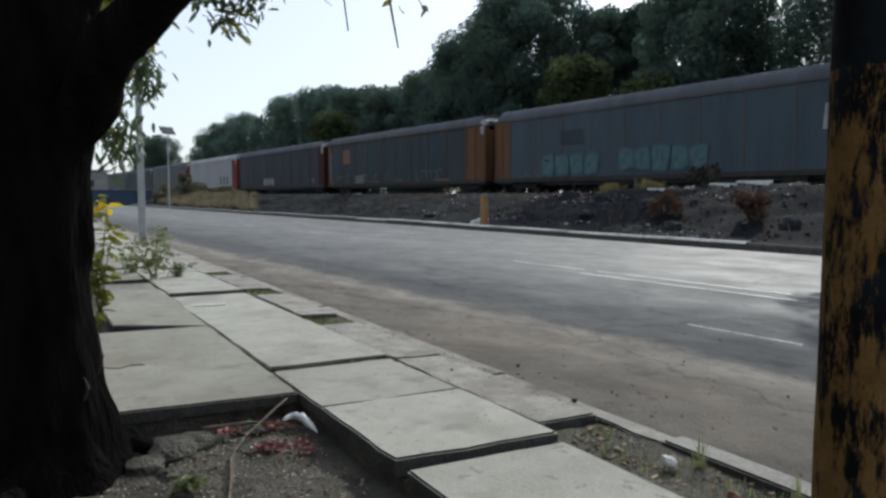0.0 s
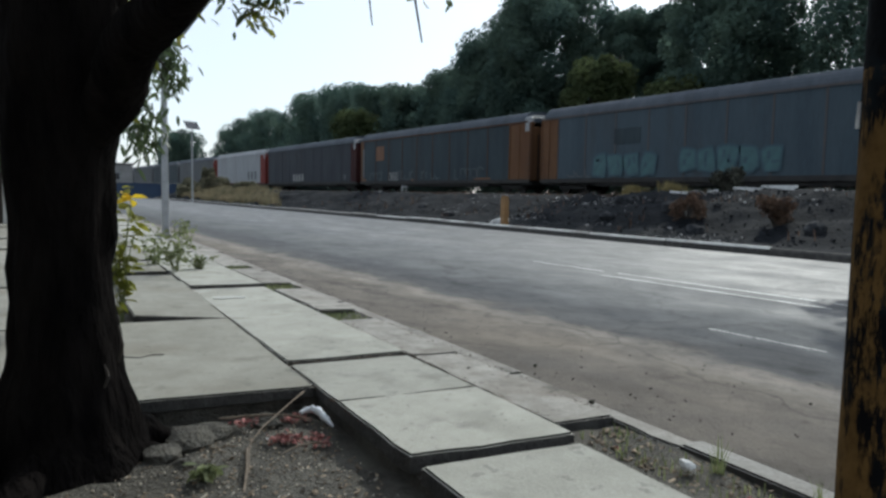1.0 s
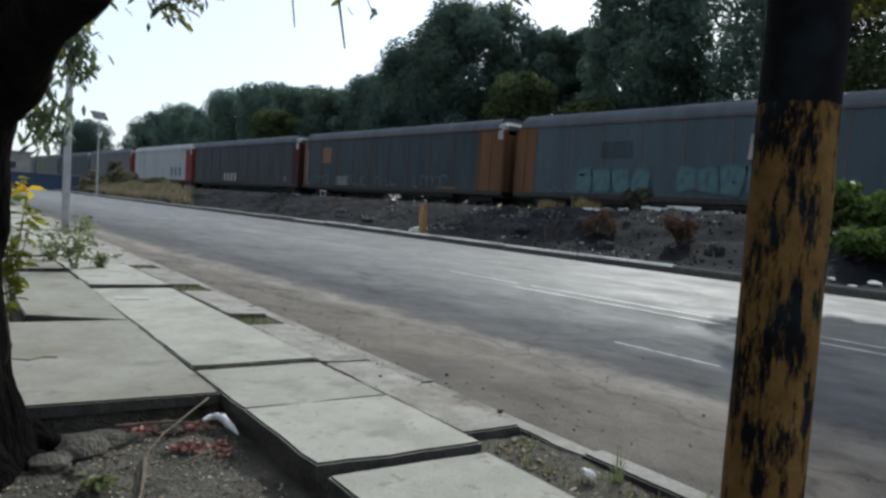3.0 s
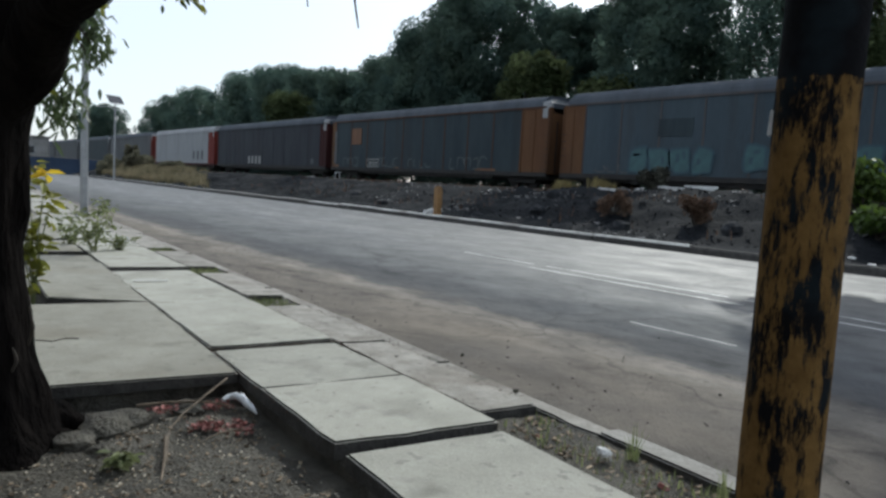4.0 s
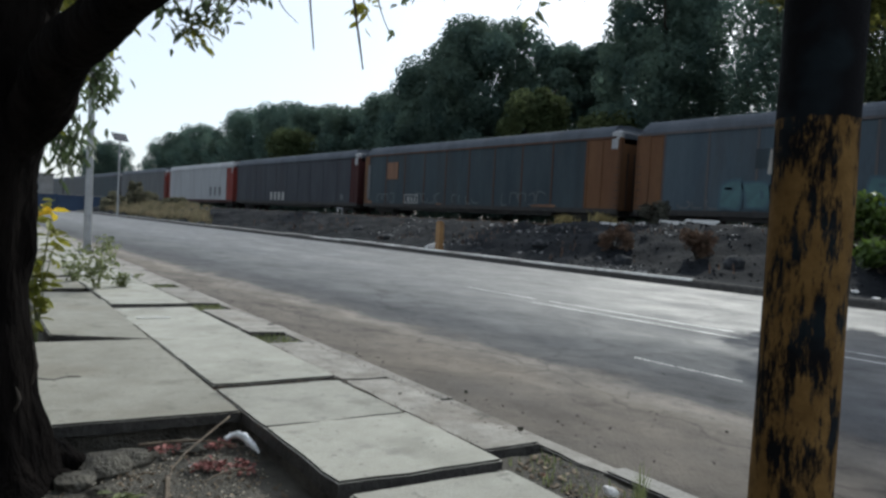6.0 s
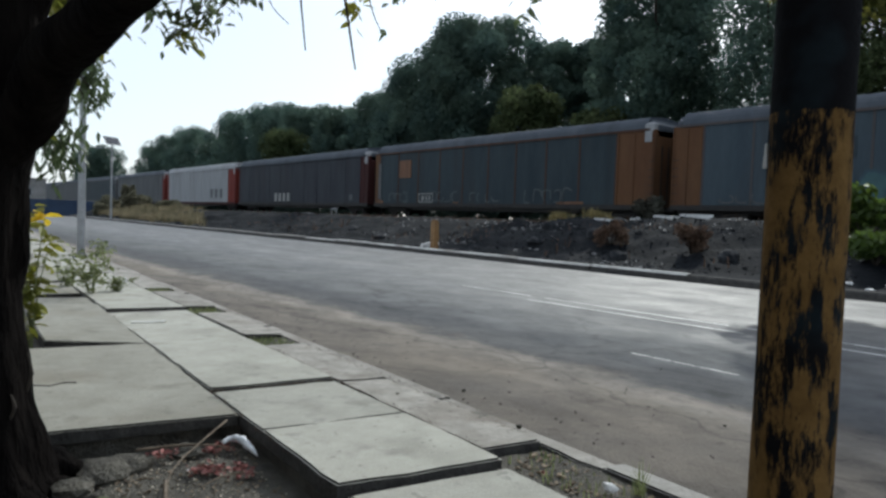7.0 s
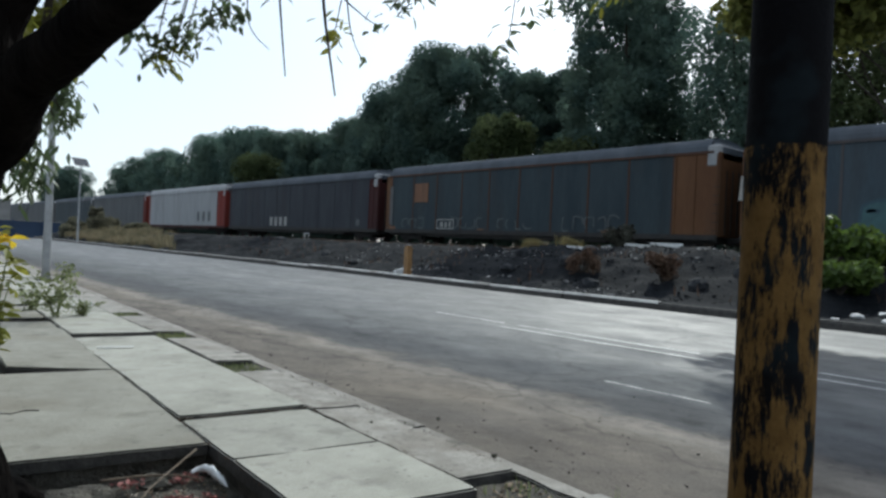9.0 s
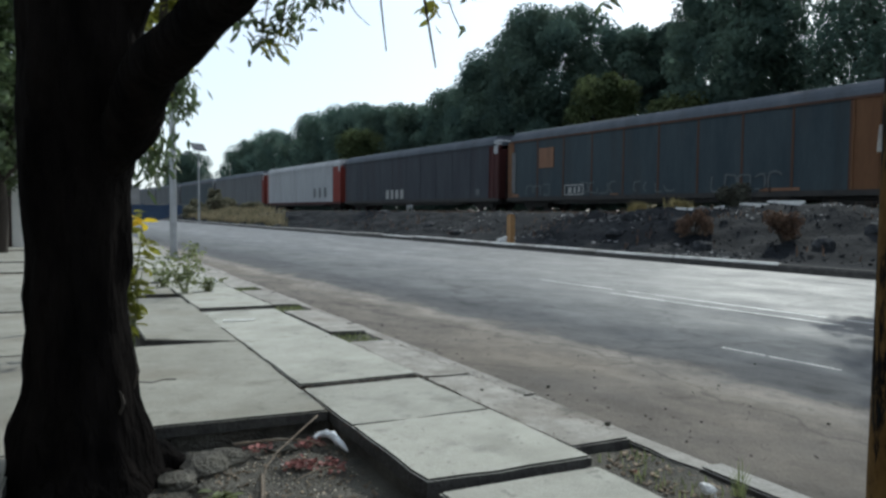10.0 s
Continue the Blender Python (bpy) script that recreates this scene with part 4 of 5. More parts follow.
def build_bank_plants():
    build_bush("dry_bush", 18.6, 14.3, 0.7, 0.75, BUSH_DRY, "dry reddish-brown bush on the bank", 21, 1500, 0.09)
    build_bush("dry_bush", 18.6, 11.3, 0.65, 1.0, BUSH_DRY, "dry reddish-brown bush on the bank", 22, 1500, 0.09)
    build_bush("dark_bush", 25.2, 17.5, 0.75, 1.5, BUSH_DARK, "dark leafless bush beside the track", 23, 1600, 0.12)
    for i, (x, y, r, h) in enumerate([(20.5, 7.4, 1.3, 1.6), (21.5, 5.6, 1.4, 1.7), (20.0, 4.6, 1.2, 1.3), (23.2, 9.6, 1.3, 1.2), (18.6, 6.4, 0.8, 0.9)]):
        build_bush("green_bush", x, y, r, h, BUSH_GREEN, "bright green sunlit bush on the bank", 30 + i, 1800, 0.2)
    rng = random.Random(3)
    for k, (x, y, sx, sy, n, h) in enumerate([(23.8, 21.2, 0.4, 0.45, 360, 0.42), (23.8, 18.9, 0.42, 0.5, 420, 0.48)]):
        g = thing("grass_tuft", (0, 0, 0), label="yellow dry grass tuft on the bank", category="grass")
        link("grass", blades("grass", [(px, py, bank(px, py) - 0.02) for px, py in ((x + rng.gauss(0, sx * 0.5), y + rng.gauss(0, sy * 0.5)) for _ in range(n))], h, rng, 0.022), STRAW, g)["kind"] = "stuff"
    sp = []
    for _ in range(15000):
        y = rng.uniform(44, 96)
        x = 16.6 + rng.random() ** 1.6 * 6 + 0.0002 * y * y
        if x < y * (0.345 + 0.03 * noise.noise(Vector((x, y * 0.3, 9)))) and noise.noise(Vector((x * 0.35, y * 0.12, 0))) > -0.3:
            sp.append((x, y, bank(x, y) - 0.05))
    tagged(link("dry_grass", blades("dry_grass", sp, 0.6, rng, 0.03), GRASS_DRY, None, "tall straw-coloured dry grass along the track"), category="grass", kind="stuff")
    for i, (x, y, rr, h) in enumerate([(20.6, 92, 1.5, 1.7), (20.4, 82, 0.7, 4.1), (21.4, 84, 1.5, 1.7), (22.6, 87, 1.6, 2.2), (19.0, 86, 1.4, 1.2), (22.5, 74, 1.4, 1.0)]):
        build_bush("scrub_bush", x, y, rr, h, SCRUB, "grey-olive scrub bush beside the railway", 60 + i, 1500, 0.3)
    sp = []
    for _ in range(1500):
        x, y = rng.uniform(17, 26), rng.uniform(1, 46)
        if noise.noise(Vector((x * 0.5, y * 0.4, 5))) > 0.12:
            sp.append((x, y, bank(x, y) - 0.03))
    tagged(link("bank_weeds", blades("bank_weeds", sp, 0.28, rng, 0.02), BUSH_DRY, None, "sparse withered weeds on the bank"), category="weeds", kind="stuff")


def build_rubble():
    rng = random.Random(17)
    sp = []
    for _ in range(4200):
        x, y = 16.2 + rng.random() * 8.5, rng.uniform(-8, 50)
        if rng.random() < (0.9 if y < 24 else 0.45):
            sp.append((x, y, bank(x, y) + 0.01))
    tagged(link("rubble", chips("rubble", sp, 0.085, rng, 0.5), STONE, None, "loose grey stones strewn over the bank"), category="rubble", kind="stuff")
    sp = []
    for _ in range(1500):
        x, y = 16.2 + rng.random() * 7.5, rng.uniform(6, 30)
        if noise.noise(Vector((x * 0.5, y * 0.3, 5))) > 0.08:
            sp.append((x, y, bank(x, y) + 0.03))
    tagged(link("rubble_scraps", chips("rubble_scraps", sp, 0.085, rng, 0.3), RUBBLE_PALE, None, "pale broken scraps scattered on the bank"), category="rubble", kind="stuff")
    for x, y, s in ((18.4, 17.5, 0.5), (19.2, 15.4, 0.6), (17.6, 13.2, 0.45), (20.2, 12.0, 0.55), (18.0, 9.8, 0.5), (20.6, 18.8, 0.55), (19.6, 9.2, 0.6), (17.3, 19.6, 0.4), (21.0, 15.8, 0.5), (17.8, 27.0, 0.45), (18.8, 31.0, 0.5)):
        ob = part("boulder", lump("boulder", s * 1.2, x + y, 0.7), STONE, None, "rough grey block of rubble on the bank", at=pose(x, y, bank(x, y) + s * 0.1))
        tagged(ob, category="stone", group="rubble blocks")
    for x, y, ln, w, rz in ((23.0, 17.4, 1.9, 0.24, -38), (23.0, 15.0, 1.5, 0.35, -20), (23.4, 14.1, 1.2, 0.2, -60), (22.8, 16.4, 0.7, 0.2, 15)):
        z = bank(x, y) + 0.2
        ob = part("broken_board", prism([(-ln / 2, -w / 2), (ln / 2, -w * 0.35), (ln * 0.45, w / 2), (-ln * 0.4, w * 0.4)], -0.17, [-0.1, 0.03, -0.01, -0.12], 0.01), WHITE, None, "broken white board lying on the rubble", at=pose(x, y, z, 0, 6, rz))
        tagged(ob, category="debris", group="white debris")
    for x, y, sz in ((16.5, 5.3, 0.26), (16.7, 5.8, 0.18), (16.4, 4.7, 0.2), (16.9, 6.3, 0.16), (17.2, 5.0, 0.22)):
        tagged(part("concrete_chunk", lump("concrete_chunk", sz, x + y, 0.45), WHITE, None, "pale broken concrete chunk behind the kerb", at=pose(x, y, bank(x, y) + sz * 0.12)), category="debris", group="concrete chunks")
    c = thing("concrete_lump", (16.9, 22.0, bank(16.9, 22.0)), label="broken pale concrete lump beside the bollard", category="debris")
    part("slab_piece", prism([(-0.4, -0.1), (0.35, -0.15), (0.4, 0.12), (-0.3, 0.15)], -0.05, [0.12, 0.32, 0.3, 0.1], 0.02), WHITE, c)
    part("slab_piece", prism([(0.3, -0.25), (0.6, -0.2), (0.55, 0.1), (0.3, 0.05)], -0.05, [0.25, 0.1, 0.1, 0.22], 0.02), WHITE, c)


def build_bollard():
    x, y = 16.1, 20.6
    b = thing("bollard", (x, y, bank(x, y) - 0.05), label="weathered ochre-painted concrete marker post at the kerb", category="bollard")
    part("shaft", prism([(-0.11, -0.11), (0.11, -0.11), (0.11, 0.11), (-0.11, 0.11)], -0.1, 1.15, 0.03), BOLLARD, b)
    part("cap", prism([(-0.09, -0.09), (0.09, -0.09), (0.09, 0.09), (-0.09, 0.09)], 1.15, 1.19, 0.02), BOLLARD, b)
    f = thing("track_marker", (27.0, 47.5, bank(27.0, 47.5) - 0.05), label="small pale metal frame marker beside the track", category="marker")
    for dy in (-0.35, 0.35):
        part("leg", boxes((-0.03, dy - 0.035, 0, 0.03, dy + 0.035, 0.62)), GALV, f)
    part("crossbar", boxes((-0.03, -0.45, 0.62, 0.03, 0.45, 0.7)), GALV, f)


# ---- poles, wires ----
def build_poles():
    p = thing("paint_post", (1.8, 0.785, 0.09), label="round post with peeling ochre paint and a black upper part", category="post")
    zs = np.linspace(0, 6.2, 60)
    bm = tube([(0, 0, z) for z in zs], [0.099 - 0.002 * z for z in zs], 36, 0.02, 5.0)
    part("shaft", bm, POST, p, "", True)
    part("collar", tube([(0, 0, 0.0), (0, 0, 0.03), (0, 0, 0.05)], [0.16, 0.155, 0.12], 24), STRIP, p)
    part("paper_tag", boxes((-0.002, -0.005, -0.035, 0.002, 0.005, 0.03), bevel=0.001), WHITE, p, "torn white paper tag", at=pose(-0.052, 0.085, 1.36, 4, 6, 35))
    q = thing("lamp_pole", (3.24, 16.9, 0.1), label="slim grey galvanised street pole on the pavement", category="pole")
    part("shaft", tube([(0, 0, 0), (0, 0, 0.3), (0, 0, 3.5), (0, 0, 6.6)], [0.092, 0.084, 0.068, 0.05], 16), GALV, q, "", True)
    plate = part("base_plate", boxes((-0.17, -0.17, -0.02, 0.17, 0.17, 0.03), bevel=0.008), GALV, q)
    for sx in (-1, 1):
        for sy in (-1, 1):
            part("bolt", tube([(sx * 0.13, sy * 0.13, 0.03), (sx * 0.13, sy * 0.13, 0.08)], [0.018, 0.018], 6), DARKMETAL, plate)
    part("bracket", tube(bend([(0, 0, 6.5), (0.4, 0, 6.75), (1.0, 0, 6.8)], 4), spread([0.03, 0.025], 9), 8), GALV, q)
    copy_thing(q, pose(1.95, -16.0, 0.1))
    for z0, z1, xo in ((4.35, 6.5, 0.0), (4.15, 6.3, 0.1)):
        w = thing("overhead_wire", label="thin dark overhead wire strung between the poles", category="wire")
        a, b = Vector((3.22, 16.85, z0)), Vector((1.95 + xo, -16.0, z1))
        part("cable", tube([a.lerp(b, i / 24) - Vector((0, 0, 0.15 * math.sin(math.pi * i / 24))) for i in range(25)], [0.021] * 25, 5), DARKMETAL, w)
    s = thing("solar_lamp", (16.4, 72, bank(16.4, 72)), label="street lamp with a tilted solar panel on top", category="street lamp")
    part("shaft", tube([(0, 0, -0.1), (0, 0, 4), (0, 0, 7.4)], [0.1, 0.08, 0.06], 10), GALV, s)
    part("solar_panel", boxes((-0.75, -0.5, -0.03, 0.75, 0.5, 0.03), bevel=0.008), PANEL, s, "dark solar panel", at=pose(0, 0, 7.75, 50, 0, 20))
    part("panel_bracket", tube([(0, 0, 7.3), (0, 0, 7.72)], [0.05, 0.05], 8), GALV, s)
    part("lamp_arm", tube(bend([(0, 0, 6.8), (-0.6, 0, 7.0), (-1.1, 0, 7.0)], 4), spread([0.03, 0.03], 9), 8), GALV, s)
    part("lamp_head", boxes((-1.5, -0.14, 6.94, -1.0, 0.14, 7.04), bevel=0.02), GALV, s)


# ---- street's end and the house side ----
def build_street_end():
    w = thing("wall_blue", label="long blue-painted wall closing the far end of the street", category="wall", kind="structure")
    part("wall", boxes((2, 97, -0.1, 21.6, 97.3, 2.0)), BLUE, w)
    for i in range(7):
        part("pier", boxes((2 + i * 3.2, 96.85, -0.1, 2.3 + i * 3.2, 97.35, 2.1), bevel=0.02), BLUE, w)
    part("coping", boxes((2, 96.93, 2.0, 21.6, 97.37, 2.06), bevel=0.01), GREYWALL, w)
    h = thing("house", (13.5, 116, -0.05), label="plain pale house behind the blue wall", category="house")
    part("wall", boxes((-4, 0, 0, 4, 8, 5.0)), GREYWALL, h)
    part("roof", boxes((-4.2, -0.2, 5.0, 4.2, 8.2, 5.25), bevel=0.03), GREYWALL, h)
    for x in (-2.2, 1.6):
        win = part("window", boxes((x - 0.6, -0.06, 2.6, x + 0.6, 0.02, 3.8), bevel=0.01), GALV, h)
        part("pane", boxes((x - 0.5, -0.075, 2.7, x + 0.5, -0.062, 3.7)), GLASS, win)
    s = thing("orange_barrier", (10.0, 94, 0.0), label="low orange barrier at the end of the street", category="barrier")
    part("board", boxes((-2.2, -0.04, 0.6, 2.2, 0.04, 1.25), bevel=0.01), ORANGE_SIGN, s)
    for x in (-1.8, 1.8):
        part("leg", boxes((x - 0.05, -0.05, 0, x + 0.05, 0.05, 0.6)), GALV, s)
    g = thing("wall_house", label="white plastered boundary wall with a brown gate", category="wall", kind="structure")
    part("wall", boxes((0.12, 24.4, -0.05, 0.5, 70, 2.5)), PLASTER, g)
    part("pier", boxes((0.08, 24.0, -0.05, 0.54, 24.4, 2.6), bevel=0.02), PLASTER, g)
    part("gate_leaf", boxes((-1.6, 24.15, 0.05, 0.08, 24.22, 2.4), bevel=0.01), GATE, g, "brown sheet-metal gate")
    part("wall", boxes((-2.3, -14, -0.05, -2.1, 24.2, 2.6)), GREYWALL, g, "grey rendered wall")
    build_tree(-0.2, 21.5, 7.5, 2.0, 402, 6000, LEAF, "garden_tree", "leafy dark garden tree over the boundary wall", 0.1, 0.2, 0.3)
    build_tree(1.0, 30, 6.5, 1.7, 401, 2500, LEAF, "garden_tree", "leafy garden tree over the boundary wall", 0.1, 0.22, 0.35)


# ---- plants and small things on the pavement ----
def build_hanging_tree():
    """The young tree behind the street tree, whose long leaves hang beside the pole."""
    rng = random.Random(23)
    t = thing("young_tree", (0.75, 7.6, 0.1), label="slender young tree with long drooping leaves beside the pavement", category="tree")
    stem = bend([(0, 0, -0.05), (0.05, 0.05, 0.9), (0.1, 0.1, 1.8), (0.25, 0.15, 2.6), (0.3, 0.2, 3.3)], 5)
    part("trunk", tube(stem, spread([0.05, 0.04, 0.03, 0.015], len(stem)), 10, 0.1, 4), TWIG, t, "", True)
    for dx, dy, z, n, wob in ((0.97, 1.15, 2.74, 90, 0.09), (0.94, 1.1, 2.56, 90, 0.11), (1.03, 1.15, 2.46, 80, 0.1), (0.98, 1.1, 2.34, 60, 0.09), (0.4, -0.7, 1.7, 60, 0.09), (0.34, -0.7, 1.95, 60, 0.11), (0.42, -0.65, 1.5, 60, 0.09), (0.28, -0.7, 1.6, 50, 0.11), (0.26, -0.6, 2.2, 50, 0.13), (0.2, -0.2, 1.8, 50, 0.2), (0.1, 0.1, 2.3, 50, 0.25), (0.0, 0.2, 2.8, 40, 0.3)):
        j = stem[min(len(stem) - 1, int(len(stem) * z / 3.3))]
        pp = bend([j, ((dx + j.x) / 2, (dy + j.y) / 2, z + 0.25), (dx, dy, z)], 4)
        branch = part("branch", tube(pp, spread([0.012, 0.006], len(pp)), 6), TWIG, t)
        cs = [(dx + rng.gauss(0, wob), dy + rng.gauss(0, wob), z + rng.gauss(0.08, wob * 0.8)) for _ in range(n)]
        link("leaf_spray", leaves("leaf_spray", cs, rng, 0.13, 0.036, 1.0), LEAF, branch)["kind"] = "stuff"


def weed(name, x, y, z, height, width, n, seed, label, flowers=0, material=GRASS, leaf=0.06, petal=0.075):
    rng = random.Random(seed)
    t = thing(name, (x, y, z), label=label, category="plant")
    cs = []
    for i in range(7):
        a, r = rng.uniform(0, 6.3), width * rng.uniform(0.25, 1.0)
        h = height * rng.uniform(0.55, 1.0)
        pp = bend([(0, 0, -0.03), (math.cos(a) * r * 0.35, math.sin(a) * r * 0.35, h * 0.55), (math.cos(a) * r, math.sin(a) * r, h)], 4)
        part("stem", tube(pp, spread([0.008, 0.003], len(pp)), 5), GRASS, t)
        for _ in range(n // 7):
            q = pp[rng.randrange(3, len(pp))]
            cs.append(q + Vector((rng.gauss(0, width * 0.13), rng.gauss(0, width * 0.13), rng.gauss(0, height * 0.07))))
    link("leaf_spray", leaves("leaf_spray", cs, rng, leaf, leaf * 0.5, 0.1), material, t)["kind"] = "stuff"
    for i in range(flowers):
        q = (rng.uniform(-0.5, 0.9) * width, rng.uniform(-0.6, 0.6) * width, height * rng.uniform(0.2, 0.95)) if seed != 51 else (0.09, 0.1, 1.1)
        link("flower", leaves("flower", [q] * 9, rng, petal, petal * 0.65, -0.2), PETAL if seed < 60 else WHITE, t, "yellow flower" if seed < 60 else "small white flower")


def build_small_plants():
    weed("weed_plant", 2.0, 9.75, 0.07, 0.74, 0.56, 300, 71, "bushy green weed growing from a pavement gap", 0, leaf=0.09)
    weed("flower_plant", 0.86, 6.35, 0.06, 1.15, 0.2, 130, 51, "yellow-flowering plant rising from a broken pavement hole", 1, LEAF_YOUNG, 0.13, 0.13)
    weed("pit_weed", 0.74, 3.02, -0.02, 0.05, 0.07, 60, 81, "low green weed at the foot of the tree", 0)
    weed("pit_weed", 1.92, 10.9, 0.07, 0.3, 0.3, 160, 82, "low green weed growing along the pavement joint", 0)
    weed("pit_weed", 2.35, 9.95, 0.09, 0.3, 0.22, 160, 83, "low green weed with small white flowers", 3, petal=0.05)
    rng = random.Random(44)
    for b0, b1, n, h in ((-0.6, 2.5, 520, 0.05), (5.7, 6.15, 240, 0.05), (7.78, 8.22, 240, 0.06), (10.0, 10.45, 200, 0.06)):
        sp = [(*pv(rng.uniform(0.86, 1.16), rng.uniform(b0, b1)), 0.068) for _ in range(n)]
        tagged(link("pit_weeds", blades("pit_weeds", sp, h, rng, 0.004), GRASS, None, "short green weeds sprouting from the soil pit"), category="weeds", kind="stuff")
    for a, b in ((1.13, 1.9), (1.1, 1.45)):
        x, y = pv(a, b)
        tagged(link("grass_tuft", blades("grass_tuft", [(x + rng.gauss(0, 0.012), y + rng.gauss(0, 0.012), 0.06) for _ in range(16)], 0.16, rng, 0.004), GRASS, None, "thin green grass tuft in the kerb strip"), category="grass")
    sp = [(*pv(rng.choice((0.0, 0.84)) + rng.gauss(0, 0.006), rng.uniform(2.5, 8)), 0.1) for _ in range(160)]
    tagged(link("joint_weeds", blades("joint_weeds", sp, 0.025, rng, 0.003), BUSH_DRY, None, "dry weeds in the slab joints"), category="weeds", kind="stuff")


def build_debris():
    rng = random.Random(31)
    sp = []
    for a, b0, b1, n in ((-0.005, 3.75, 8.1, 520), (0.842, 2.66, 5.6, 420), (1.2, 2.7, 5.6, 160)):
        for _ in range(n):
            x, y = pv(a + rng.gauss(0, 0.022), rng.uniform(b0, b1))
            sp.append((x, y, 0.114))
    for b in (4.26,):
        for _ in range(240):
            x, y = pv(rng.uniform(0.0, 0.86), b + rng.gauss(-0.005, 0.02))
            sp.append((x, y, 0.116))
    tagged(link("joint_dirt", chips("joint_dirt", sp, 0.008, rng, 0.3), JOINT_DIRT, None, "brown crumbs of soil and dry leaf along the slab joints"), category="dirt", kind="stuff")
    sp = []
    for _ in range(1800):
        x, y = pv(rng.uniform(-1.4, -0.04), rng.uniform(0.8, 3.65))
        sp.append((x, y, soil_z(x, y) + 0.004))
    tagged(link("leaf_litter", chips("leaf_litter", sp, 0.017, rng, 0.25), LITTER, None, "dry brown leaf litter and gravel on the pit soil"), category="litter", kind="stuff")
    sp = []
    for _ in range(1000):
        x, y = pv(rng.uniform(-1.3, -0.06), rng.uniform(1.4, 3.6))
        sp.append((x, y, soil_z(x, y) + 0.008))
    tagged(link("pale_scraps", chips("pale_scraps", sp, 0.0115, rng, 0.4), HUSK, None, "pale dry seed husks and scraps strewn on the soil"), category="litter", kind="stuff")
    sp = [(*pv(rng.uniform(0.88, 1.18), rng.uniform(-0.5, 2.55)), 0.078) for _ in range(700)]
    tagged(link("leaf_litter", chips("leaf_litter", sp, 0.022, rng, 0.25), LITTER, None, "dry litter in the kerb strip"), category="litter", kind="stuff")
    for x, y, n, w in ((1.34, 3.54, 70, 0.05), (1.17, 3.27, 60, 0.03), (1.33, 3.23, 36, 0.026), (1.32, 3.13, 36, 0.024), (1.07, 3.58, 40, 0.05), (1.23, 3.24, 30, 0.04)):
        cs = [(x + rng.gauss(0, w), y + rng.gauss(0, w * 0.6), soil_z(x, y) + 0.012 + abs(rng.gauss(0, 0.012))) for _ in range(n)]
        tagged(link("fallen_blossom", leaves("fallen_blossom", cs, rng, 0.03, 0.018, -0.3), RED, None, "heap of fallen red blossoms on the pit soil"), category="blossom", kind="stuff")
    z0 = soil_z(1.42, 3.4)
    bm = bmesh.new()
    line = bend([(1.35, 3.49, z0 + 0.05), (1.4, 3.5, z0 + 0.06), (1.44, 3.45, z0 + 0.06), (1.45, 3.36, z0 + 0.04), (1.455, 3.28, z0 + 0.02)], 4)
    tube(line, spread([0.007, 0.016, 0.021, 0.016, 0.003], len(line)), 14, 0.6, 40.0, bm=bm)
    bag = part("plastic_bag", bm, PLASTIC, None, "crumpled white plastic bag lying in the tree pit", True)
    tagged(bag, category="bag")
    for x, y, s in ((1.1, 3.28, 0.024), (0.69, 3.35, 0.016)):
        tagged(link("paper_scrap", chips("paper_scrap", [(x, y, soil_z(x, y) + 0.02)], s * 1.6, rng, 0.5), WHITE, None, "white paper scrap on the soil"), category="paper")
    for pts, r in (([(1.44, 3.66, 0.1), (1.16, 3.43, 0.04), (1.08, 3.34, 0.03), (0.98, 3.18, 0.02), (0.88, 2.86, 0.01)], 0.0055), ([(0.99, 3.26, -0.02), (0.91, 3.0, -0.02), (0.8, 2.7, -0.03)], 0.009), ([(0.95, 3.62, 0.03), (1.14, 3.57, 0.035), (1.3, 3.49, 0.03), (1.38, 3.4, 0.015)], 0.008), ([(1.32, 3.12, 0.0), (1.2, 3.1, 0.01), (1.08, 3.05, 0.0)], 0.005)):
        pp = bend(pts, 5)
        tagged(part("fallen_stick", tube(pp, spread([r, r * 0.8, r * 0.5], len(pp)), 7, 0.2, 12), STICK, None, "dry fallen stick lying on the pit soil", True), category="stick", group="fallen sticks")
    for x, y, s in ((0.9, 3.56, 0.24), (0.76, 3.5, 0.26), (0.62, 3.36, 0.22), (1.19, 3.56, 0.17), (0.7, 3.22, 0.12)):
        ob = part("pit_stone", lump("pit_stone", s * 0.95, x * 7 + y, 0.42, 1.7), SOIL, None, "earth-coloured stone in the tree pit", at=pose(x, y, soil_z(x, y) + s * 0.07))
        tagged(ob, category="stone", group="pit stones")
    x, y = pv(0.25, 7.2)
    tagged(part("paper_strip", boxes((-0.16, -0.02, 0, 0.16, 0.02, 0.006), bevel=0.002), WHITE, None, "thin white strip lying on a pavement slab", at=pose(x, y, 0.122, 0, 0, -15)), category="paper")
    # crumpled wrapper and stalk in the kerb strip
    x, y = pv(1.0, 1.95)
    k = thing("crumpled_wrapper", (x, y, 0.06), label="crumpled white wrapper caught on a stalk in the kerb strip", category="litter")
    part("wrapper", lump("wrapper", 0.075, 3.3, 0.6), WHITE, k, at=pose(0, 0, 0.06, 15, 20, 40))
    part("stalk", tube([(0.03, -0.02, -0.02), (0.035, -0.015, 0.03), (0.01, 0, 0.08)], [0.005, 0.004, 0.003], 6), WHITE, k)
    for a, b in ((1.02, 1.65), (1.06, 1.2), (0.95, 2.3), (1.1, 0.9)):
        x, y = pv(a, b)
        tagged(link("brick_scrap", chips("brick_scrap", [(x, y, 0.08)], 0.04, rng, 0.5), RED, None, "small red scrap in the kerb strip"), category="litter", group="red scraps")
